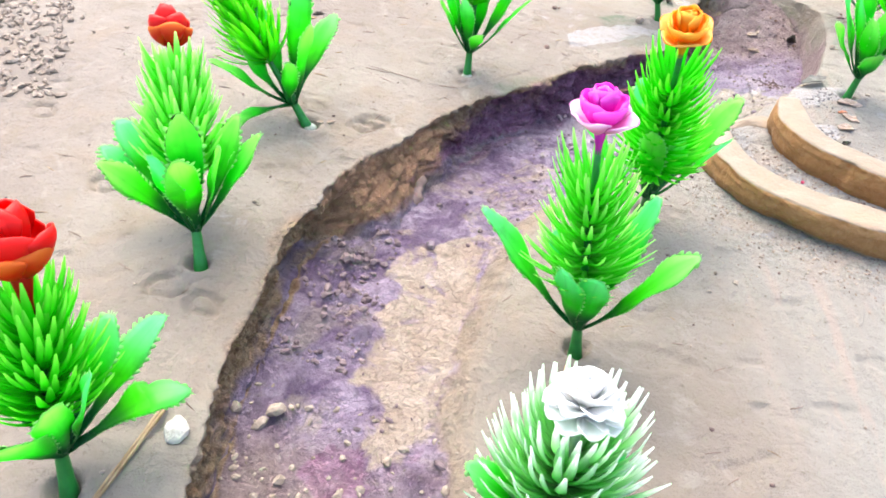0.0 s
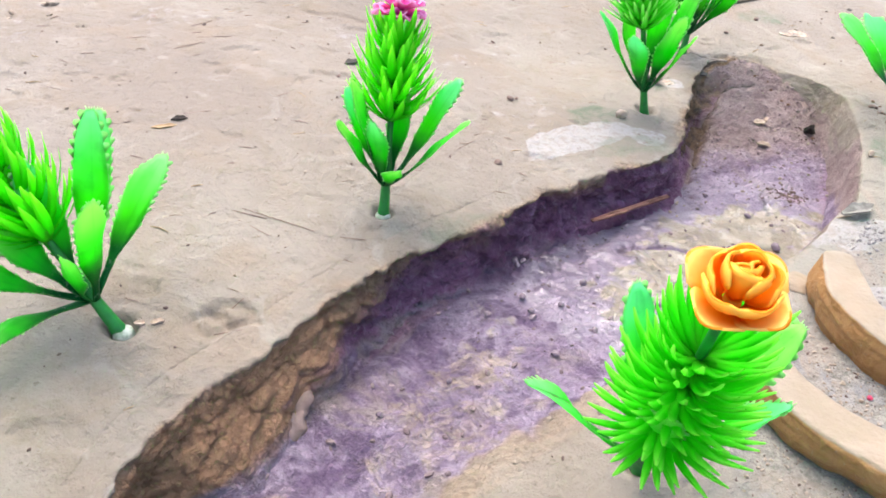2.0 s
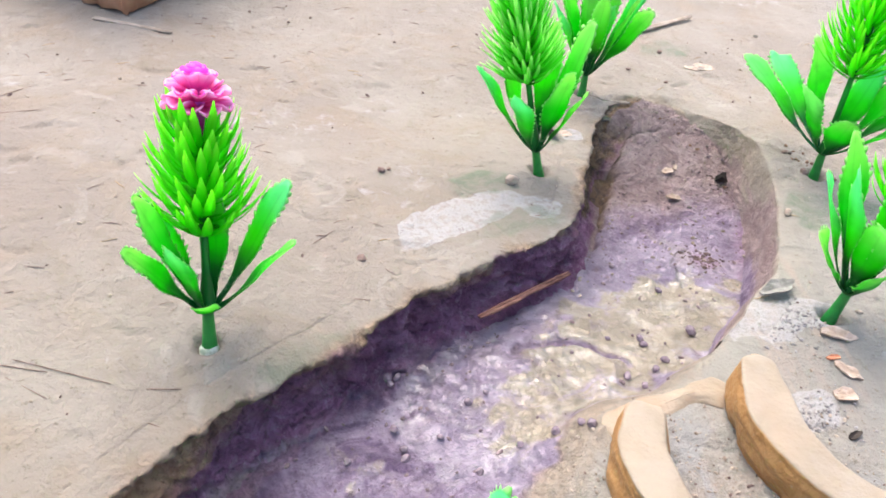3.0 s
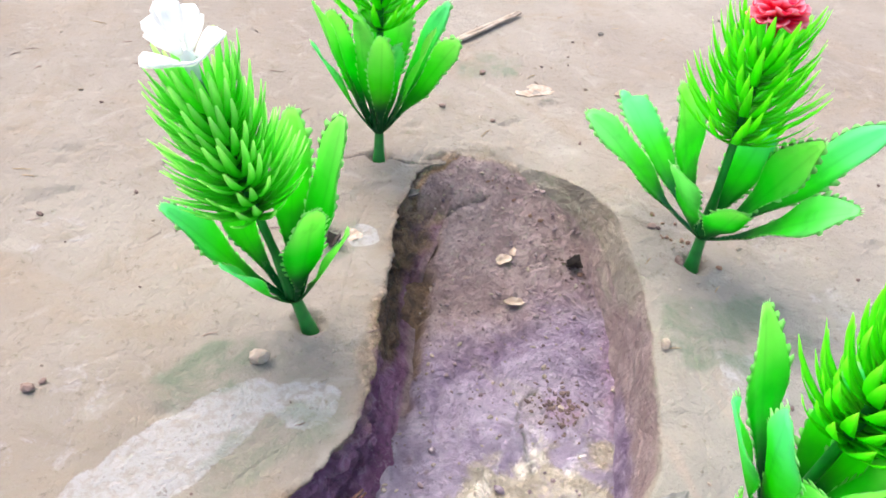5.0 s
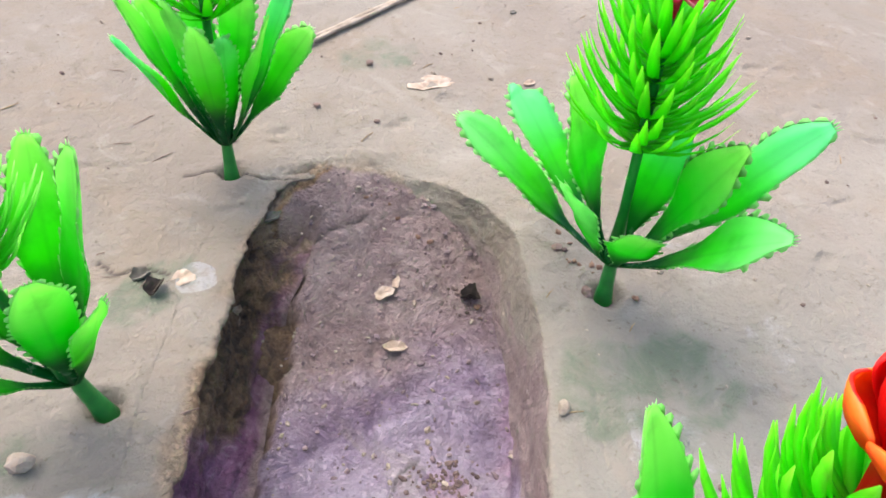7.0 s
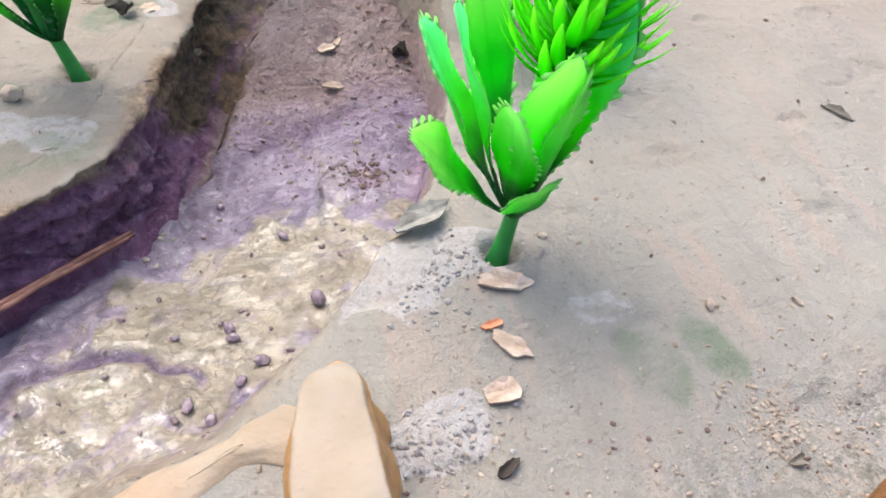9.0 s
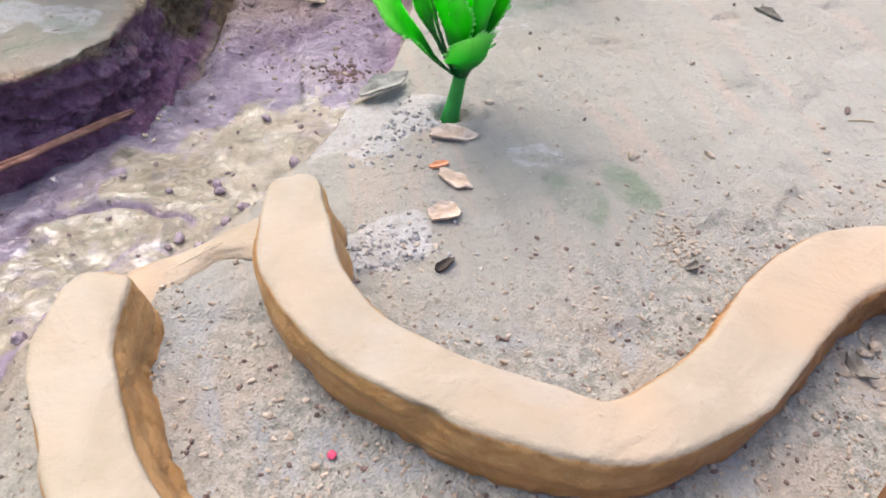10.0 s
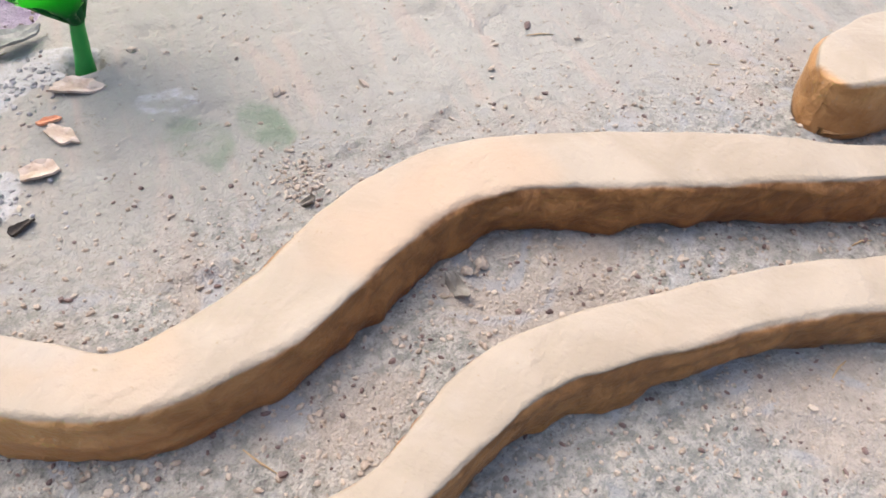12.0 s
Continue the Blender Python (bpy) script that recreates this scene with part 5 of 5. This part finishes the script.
scatter("dark_mud_crumbs", 900, 20, DARK_CLOD, (1.55, 3.60, 1.82, 3.90), 0.008, "cluster of dark crumbs on the channel floor", "crumbs", lambda x, y, m: 0.9 * math.exp(-(((x - 1.69) / 0.055) ** 2 + ((y - 3.745) / 0.06) ** 2)))
scatter("pale_floor_crumbs", 420, 19, PEBBLE, (1.1, 3.4, 2.1, 4.7), 0.008, "pale crumbs on the channel floor", "crumbs", lambda x, y, m: m["mud"] * 0.5)
scatter("rubble", 4200, 15, PEBBLE, (-3.2, 2.3, -1.5, 5.0), 0.022, "heap of pale earth rubble", "rubble", lambda x, y, m: 1.0 if 0.62 * (x + 1.75) + y * 0.28 < 0.75 and x < -1.62 + 0.22 * (y - 2.8) * (1 if y > 2.8 else -1) else 0.02)
scatter("rim_crumbs", 900, 22, PEBBLE, (-0.6, 0.8, 1.6, 4.7), 0.0095, "pale crumbs along the lip of the channel", "crumbs", lambda x, y, m: 0.8 * m["bank"] * (1 - m["mud"]))
# crumbs of the crumbly dark hole in the channel floor
scatter("hole_crumbs", 260, 23, DARK_CLOD, (1.80, 4.14, 1.98, 4.30), 0.008, "dark crumbs round a rotten leaf in the channel", "crumbs", lambda x, y, m: math.exp(-(((x - 1.895) / 0.04) ** 2 + ((y - 4.222) / 0.035) ** 2)))
scatter("brown_crumbs", 700, 24, CLAY_BIT, (1.55, 3.75, 2.35, 4.75), 0.010, "red-brown crumbs on the earth beside the channel", "crumbs", lambda x, y, m: 0.9 * math.exp(-(((x - 2.10) / 0.09) ** 2 + ((y - 4.13) / 0.10) ** 2)) + 0.7 * math.exp(-(((y + 0.75 * (x - 1.75) - 4.50) / 0.03) ** 2)) * (1 if 1.6 < x < 1.98 else 0))
scatter("sandy_specks", 3300, 18, DARK_CLOD, (0.9, 1.6, 3.6, 3.0), 0.0052, "dark specks in the sandy ground", "grit", lambda x, y, m: m["sandy"] * 0.8)
scatter("bank_crumbs", 600, 16, PEBBLE, (-1.6, 0.6, 3.4, 5.6), 0.009, "tiny pale crumbs on the bare earth", "crumbs", lambda x, y, m: (1 - m["mud"]) * 0.6)
scatter("dark_specks", 420, 17, DARK_CLOD, (-1.6, 0.6, 3.4, 5.6), 0.008, "tiny dark crumbs on the bare earth", "crumbs", lambda x, y, m: (1 - m["mud"]) * 0.7)


# ---- things lying about ----
def clod(x, y, size, material, label, seed, category="clod", sink=0.25, flat=0.7, detail=2):
    bm = bmesh.new()
    rng = random.Random(seed)
    lumpy(bm, (0, 0, size * flat * (1 - sink)), size, rng, flat, detail, 0.16)
    ob = part("clod", bm, material, None, smooth=False)
    ob.location = Vector((x, y, ground_height(x, y))) * U
    return tagged(ob, label, category)


def flake(name, x, y, long, wide, turn, material, label, category, seed, curl=0.18, lift=0.005, tilt=0.0):
    """A thin bent piece with a torn, angular outline, lying on the ground."""
    rng = random.Random(seed)
    bm = bmesh.new()
    corners, n = rng.choice((5, 6, 7)), 28
    at = sorted(2 * math.pi * (i + rng.uniform(-0.28, 0.28)) / corners for i in range(corners))
    tips = [(math.cos(a) * rng.uniform(0.78, 1.12), math.sin(a) * rng.uniform(0.78, 1.12)) for a in at]
    outline = []
    for i in range(n):
        t = i / n * corners
        k, h = int(t), t - int(t)
        (ax, ay), (bx, by) = tips[k % corners], tips[(k + 1) % corners]
        fray = 1 + rng.uniform(-0.05, 0.05)
        outline.append(((ax + (bx - ax) * h) * fray, (ay + (by - ay) * h) * fray))
    crease, rise = rng.uniform(-0.5, 0.5), rng.uniform(-0.2, 0.2)
    vt, vu = [], []
    for k in (0.0, 0.35, 0.7, 1.0):
        top, under = [], []
        for u, v in outline if k else outline[:1]:
            u, v = u * k, v * k
            fold = abs(v + crease * u) ** 1.4
            bent = curl * wide * (0.9 * fold + rise * u) + tilt * u * long / 2 + 0.10 * wide * noise.noise((u * 2.2, v * 2.2, seed * 3.7))
            p = Vector((u * long / 2, v * wide / 2, lift + bent))
            top.append(bm.verts.new(p))
            under.append(bm.verts.new(p - Vector((0, 0, 0.0055))))
        vt.append(top)
        vu.append(under)
    for i in range(n):
        j = (i + 1) % n
        bm.faces.new((vt[0][0], vt[1][i], vt[1][j]))
        bm.faces.new((vu[0][0], vu[1][j], vu[1][i]))
        for k in (1, 2):
            bm.faces.new((vt[k][i], vt[k + 1][i], vt[k + 1][j], vt[k][j]))
            bm.faces.new((vu[k][j], vu[k + 1][j], vu[k + 1][i], vu[k][i]))
        bm.faces.new((vt[3][i], vu[3][i], vu[3][j], vt[3][j]))
    ob = part(name, bm, material, smooth=False)
    ob.matrix_basis = pose(x * U, y * U, ground_height(x, y) * U, 0, 0, turn)
    return tagged(ob, label, category)


def stick(name, a, b, radius, material, label, category, seed, lift=0.012, strands=1, heights=None):
    """A thin bent stalk lying between two places."""
    rng = random.Random(seed)
    bm = bmesh.new()
    za, zb = (heights or (ground_height(*a), ground_height(*b)))
    for k in range(strands):
        pts, radii = [], []
        side = Vector((a[1] - b[1], b[0] - a[0])).normalized() * (k - (strands - 1) / 2) * radius * 1.7
        for s in np.linspace(0, 1, 9):
            x, y = a[0] + (b[0] - a[0]) * s + side.x + rng.uniform(-0.3, 0.3) * radius, a[1] + (b[1] - a[1]) * s + side.y + rng.uniform(-0.3, 0.3) * radius
            base = za * (1 - s) + zb * s
            pts.append((x, y, base + lift + rng.uniform(0, 0.3) * radius))
            radii.append(radius * (0.75 + 0.35 * rng.random()) * (0.7 if s in (0, 1) else 1))
        tube(bm, pts, radii, 7)
    return tagged(part(name, bm, material), label, category)


stick("twig", (0.775, 3.28), (1.125, 3.575), 0.0068, TWIG, "split reddish-brown twig lying in the muddy channel", "twig", 1, 0.0, 2, (-0.115, -0.18))
stick("dry_stalk", (1.62, 5.30), (2.12, 5.63), 0.009, PALE_STRAW, "flat dry pale stalk on the bare earth", "stalk", 2, 0.016, 2)
stick("straw", (-0.61, 0.60), (-0.545, 0.95), 0.005, STRAW, "dry straw on the bank of the channel", "straw", 3, 0.010, 2)
stick("dry_stalk", (-0.92, 4.83), (-0.56, 4.755), 0.007, PALE_STRAW, "pale dry stalk beside a brown box", "stalk", 4, 0.008, 2)
clod(-0.49, 0.885, 0.031, plain_material("white_stone", (0.30, 0.28, 0.25), (0.52, 0.49, 0.45)), "rough white stone on the bank", 5, "stone", 0.3, 0.55)
bm = bmesh.new()
lumpy(bm, (0, 0, 0), 0.15, random.Random(62), 0.20, 5, 0.0)
for v in bm.verts:
    v.co.y *= 0.36
    v.co *= 1 + 0.28 * noise.noise(v.co * 14) + 0.16 * noise.noise(v.co * 45)
lump = part("earth_lump", bm, SLIPPED)
lump.matrix_basis = pose(-0.15 * U, 2.205 * U, -0.085 * U, -18, 4, 52)
tagged(lump, "long lump of wet earth slipped from the channel wall", "clod")
clay_roll([(1.13, 2.79), (1.20, 2.85), (1.275, 2.88), (1.345, 2.905), (1.40, 2.91)], [0.10, 0.068, 0.052, 0.048, 0.07], 0.012, 4, "low smear of tan clay joining the ends of two rolls", True)
scatter("clay_crumbs", 2600, 43, PEBBLE, (1.05, 1.9, 3.3, 2.75), 0.006, "crumbs of clay along the foot of the rolls", "crumbs", lambda x, y, m: 0.9 if min(abs(math.hypot(x - cx, y - cy) - r) for cx, cy, r in ((1.85, 2.62, 0.37), (1.85, 2.62, 0.36), (2.47, 2.2, 0.24))) < 0.035 else 0.04)
scatter("chalky_crumbs", 3200, 44, CHALK_BIT, (1.45, 2.75, 1.95, 3.35), 0.0062, "chalky grey crumbs on the ground beside the channel", "crumbs", lambda x, y, m: (1 - m["mud"]) * max(math.exp(-(((x - 1.68) / 0.11) ** 2 + ((y - 3.2) / 0.08) ** 2)), math.exp(-(((x - 1.62) / 0.09) ** 2 + ((y - 2.84) / 0.06) ** 2))) * 0.9)
clod(0.914, 3.855, 0.028, CHIP, "pale crumbly clod on the bank", 6)
clod(-0.125, 2.345, 0.018, PEBBLE, "pale clod at the rim of the channel", 7)
clod(-0.33, 1.10, 0.030, PEBBLE, "crumbly pale clod under the rim of the channel", 8)
clod(-0.36, 1.05, 0.022, PEBBLE, "crumbly pale clod under the rim of the channel", 9)
clod(-0.44, 1.08, 0.020, PEBBLE, "pale clod on the rim of the channel", 10)
clod(1.93, 3.74, 0.020, PEBBLE, "pale clod on the far wall of the channel", 12)
clod(2.214, 2.996, 0.012, PEBBLE, "small pale clod on grey ground", 13)
clod(2.829, 3.051, 0.010, DARK_CLOD, "small dark clod on grey ground", 14)
clod(2.676, 2.924, 0.009, PEBBLE, "small pale clod on grey ground", 15)
for k in range(7):
    clod(2.437 + 0.011 * (k % 3) - 0.01, 2.525 + 0.014 * (k // 3) - 0.012, 0.008 + 0.0015 * (k % 4), PEBBLE, "pale crumb at the foot of the clay roll", 270 + k, "crumb")
clod(2.40, 2.43, 0.011, PEBBLE, "crumb beside the clay roll", 16)
clod(2.43, 2.435, 0.013, PEBBLE, "crumb beside the clay roll", 17)
clod(1.462, 2.455, 0.009, RED_BIT, "red crumb on sandy ground between the clay rolls", 18, "crumb")
clod(1.658, 2.247, 0.012, plain_material("grey_stone", (0.22, 0.23, 0.25), (0.38, 0.39, 0.41)), "small grey stone between the clay rolls", 19, "stone")
clod(0.50, 1.35, 0.016, plain_material("brick_crumb", (0.50, 0.20, 0.12), (0.62, 0.32, 0.22)), "reddish brick crumb at the foot of a plastic flower", 20)
flake("flake", 1.675, 4.285, 0.075, 0.045, 20, CHIP, "pale dry flake on the channel floor", "flake", 21)
flake("flake", 1.715, 4.31, 0.05, 0.025, 70, CHIP, "pale dry flake on the channel floor", "flake", 22)
flake("flake", 1.672, 4.125, 0.07, 0.045, -20, CHIP, "pale curled flake on the channel floor", "flake", 23, 0.35)
# dark scrap added in place of a crumbly hole in the floor
flake("dead_leaf", 1.895, 4.222, 0.055, 0.042, -20, DARK_LEAF, "dark crumpled dead leaf in the channel", "leaf", 24, 1.0, 0.008)
flake("bark_chip", 1.42, 4.525, 0.06, 0.03, 30, BARK, "dark bark chip at the rim of the channel", "bark", 25, 0.4, 0.01)
flake("bark_chip", 1.725, 3.315, 0.14, 0.06, 22, GREY_CHIP, "pale grey bark chip at the rim of the channel", "bark", 26, 0.3, 0.022, 0.10)
flake("flake", 1.835, 3.125, 0.11, 0.055, -12, CHIP, "tan bark flake at the foot of a plastic flower", "flake", 27, 0.25, 0.005)
flake("flake", 1.80, 2.985, 0.085, 0.05, -50, CHIP, "flat pale wood flake on grey ground", "flake", 28, 0.08, 0.008)
flake("flake", 1.76, 2.90, 0.08, 0.05, 5, CHIP, "tan bark flake on grey ground", "flake", 29, 0.2, 0.005)
flake("dead_leaf", 1.785, 3.035, 0.05, 0.02, 10, plain_material("red_leaf", (0.45, 0.16, 0.08), (0.60, 0.30, 0.18)), "small red-brown leaf scrap on grey ground", "leaf", 30, 0.3)
flake("bark_chip", 2.888, 3.50, 0.10, 0.03, -55, BARK, "dark bark scrap on the bare earth", "bark", 31, 0.4)
flake("bark_chip", 2.195, 2.675, 0.036, 0.024, 10, BARK, "dark scrap beside a heap of tan crumbs", "bark", 32, 0.6)
flake("bark_chip", 1.72, 2.77, 0.05, 0.02, 30, DARK_LEAF, "dark scrap on grey ground", "bark", 33, 0.4)
flake("bark_chip", 2.37, 2.405, 0.03, 0.07, 15, BARK, "brown scrap beside the clay roll", "bark", 34, 0.3)
flake("bark_chip", 1.10, 4.33, 0.05, 0.035, 30, BARK, "dark scrap on the bank", "bark", 35, 0.5)
flake("flake", -0.50, 2.32, 0.035, 0.02, 0, CHIP, "tiny pale flake on the bank", "flake", 36)
flake("flake", -0.46, 2.335, 0.035, 0.02, 30, CHIP, "tiny pale flake on the bank", "flake", 37)
flake("flake", 2.0, 5.02, 0.17, 0.08, 0, CHIP, "thin pale flake on the bare earth", "flake", 38, 0.02, 0.002)
flake("bark_chip", 2.438, 5.437, 0.03, 0.02, 0, BARK, "dark scrap on the bare earth", "bark", 39)
flake("bark_chip", -0.25, 3.9, 0.09, 0.03, 25, BARK, "dark scrap on the bare earth", "bark", 40, 0.4)
scatter("tan_crumbs", 700, 41, PEBBLE, (2.08, 2.64, 2.28, 2.86), 0.0065, "heap of tan crumbs on grey ground", "crumbs", lambda x, y, m: math.exp(-(((x - 2.185) / 0.05) ** 2 + ((y - 2.75) / 0.06) ** 2)))
for k, (x, y, size) in enumerate(((1.313, 3.268, 0.013), (1.318, 3.240, 0.012), (1.327, 3.126, 0.013), (1.228, 3.091, 0.015), (1.27, 3.046, 0.014), (1.503, 3.319, 0.018), (1.371, 3.17, 0.014),
                                  (1.205, 3.267, 0.009), (1.452, 3.536, 0.014), (1.314, 3.682, 0.011), (0.517, 2.87, 0.014), (0.547, 2.808, 0.012), (0.552, 2.782, 0.012), (0.961, 2.843, 0.016),
                                  (1.024, 2.844, 0.014), (1.043, 2.818, 0.015), (0.73, 2.972, 0.015), (0.782, 3.003, 0.010), (0.863, 2.814, 0.011), (0.292, 2.903, 0.013), (0.647, 2.846, 0.010),
                                  (0.499, 3.037, 0.011), (0.49, 3.058, 0.014), (0.75, 2.734, 0.012), (0.52, 3.06, 0.012), (0.40, 2.75, 0.012), (0.62, 2.62, 0.013), (0.3, 2.45, 0.012), (0.12, 2.3, 0.013), (0.0, 1.95, 0.02))):
    bead = clod(x, y, size, BEAD, "round wet bead of purple mud on the channel floor", 100 + k, "mud bead", 0.3, 0.85)
    bead.name = "mud_bead"


def straw_bits(count, seed, area, material, name, label):
    """Scraps of straw, too many to count, lying flat."""
    rng = random.Random(seed)
    bm = bmesh.new()
    x0, y0, x1, y1 = area
    for _ in range(count):
        x, y = rng.uniform(x0, x1), rng.uniform(y0, y1)
        if inside(LEFT_RIM + FAR_RIM + RIGHT_RIM, np.array([x]), np.array([y]))[0]:
            continue
        a, long, r = rng.gauss(0.15, 0.5), rng.uniform(0.02, 0.07), rng.uniform(0.0012, 0.0024)
        dx, dy, z = math.cos(a) * long / 2, math.sin(a) * long / 2, ground_height(x, y) + 0.001
        tube(bm, [(x - dx, y - dy, z), (x + rng.uniform(-r, r), y + rng.uniform(-r, r) * 2, z + r), (x + dx, y + dy, z)], (r * 0.6, r, r * 0.5), 4)
    return tagged(part(name, bm, material), label, "straw", kind="stuff")


# thin strands added along dark marks and scratches in the earth
for k, (a, b) in enumerate((((-0.395, 2.787), (-0.286, 2.739)), ((-0.398, 2.837), (-0.163, 2.797)), ((-0.049, 2.698), (0.03, 2.68)), ((-0.421, 2.818), (-0.31, 2.812)), ((-0.079, 2.792), (0.0, 2.80)),
                            ((-0.33, 2.41), (-0.28, 2.47)), ((-0.32, 2.34), (-0.25, 2.36)), ((0.247, 3.383), (0.301, 3.449)), ((-1.0, 4.04), (-0.91, 4.17)), ((-0.93, 3.93), (-0.79, 3.975)),
                            ((-1.2, 3.84), (-1.13, 3.88)), ((-0.98, 3.80), (-0.88, 3.89)), ((-0.88, 3.75), (-0.76, 3.82)), ((-0.75, 3.3), (-0.66, 3.33)), ((1.07, 4.95), (1.13, 4.99)))):
    stick("straw", a, b, 0.0014, SLIPPED, "thin dark straw pressed into the bare earth", "straw", 200 + k, 0.002)
flake("dead_leaf", -0.75, 3.265, 0.06, 0.03, 25, DARK_LEAF, "dark curled dead leaf on the bare earth", "leaf", 230, 0.3, 0.003)
flake("dead_leaf", -0.79, 3.21, 0.09, 0.03, 25, STRAW, "thin brown leaf scrap on the bare earth", "leaf", 234, 0.15, 0.002)
flake("bark_chip", 1.134, 4.273, 0.06, 0.045, 40, DARK_LEAF, "dark curled scrap on the bare earth", "bark", 231, 0.7, 0.012)
flake("flake", 1.193, 4.308, 0.07, 0.055, 10, CHIP, "pale flat flake on the bare earth", "flake", 232, 0.05, 0.004)
flake("flake", 2.322, 4.946, 0.05, 0.03, 10, CHIP, "pale torn flake on the bare earth", "flake", 233, 0.2, 0.006)
for k, (x, y, size) in enumerate(((1.819, 5.158, 0.014), (1.61, 4.954, 0.012), (1.779, 4.851, 0.009), (0.435, 3.813, 0.016), (-0.282, 3.768, 0.010), (0.399, 3.337, 0.012), (0.676, 3.285, 0.012), (2.103, 4.187, 0.012), (2.108, 4.02, 0.014), (-0.277, 2.164, 0.014), (0.46, 3.83, 0.010))):
    clod(x, y, size, SLIPPED, "small brown crumb of earth on the bank", 240 + k, "crumb")
clod(-1.93, 3.84, 0.13, plain_material("blue_grey_stone", (0.20, 0.21, 0.23), (0.34, 0.35, 0.37), 90), "blue-grey stone beside the heap of rubble", 260, "stone", 0.4, 0.6)
straw_bits(190, 51, (-1.6, 0.8, 1.2, 5.6), SLIPPED, "dark_straw", "short dark straw scraps pressed into the earth")
straw_bits(70, 52, (-1.6, 0.8, 3.2, 5.6), STRAW, "pale_straw", "short pale straw scraps on the earth")


def old_box():
    """A worn brown box whose lower corner comes into view."""
    z = ground_height(-0.82, 4.95)
    root = new("cardboard_box")
    root.matrix_basis = pose(-0.79 * U, 4.88 * U, z * U, 0, 0, 62)
    tagged(root, "worn brown cardboard box with frayed lower edges", "box")
    rng = random.Random(61)

    def panel(a, b, height):
        bm = bmesh.new()
        a, b = Vector(a), Vector(b)
        out = Vector(((b - a).y, -(b - a).x, 0)).normalized()
        rows = []
        for i in range(25):
            p = a.lerp(b, i / 24)
            flute = 0.006 * math.sin(i * 1.9) + rng.uniform(-0.004, 0.004)
            rows.append([p + out * (flute + k) + Vector((0, 0, h + (rng.uniform(0, 0.02) if h < 0.01 else 0))) for k, h in ((0.0, 0.004), (0.0, height * 0.5), (0.0, height), (-0.02, height), (-0.02, 0.004))])
        lattice(bm, rows, None, True, True)
        bmesh.ops.recalc_face_normals(bm, faces=bm.faces)
        return part("side_panel", bm, CARD, root)

    panel((0, 0, 0), (1.0, 0, 0), 0.55)
    panel((1.0, 0, 0), (1.0, 0.9, 0), 0.55)
    panel((1.0, 0.9, 0), (0, 0.9, 0), 0.55)
    panel((0, 0.9, 0), (0, 0, 0), 0.55)
    bm = bmesh.new()
    lattice(bm, [[(0.0, 0.0, 0.552), (0.0, 0.9, 0.552)], [(1.0, 0.0, 0.552), (1.0, 0.9, 0.552)]])
    lattice(bm, [[(0.0, 0.9, 0.566), (0.0, 0.0, 0.566)], [(1.0, 0.9, 0.566), (1.0, 0.0, 0.566)]])
    part("lid", bm, CARD, root)


old_box()
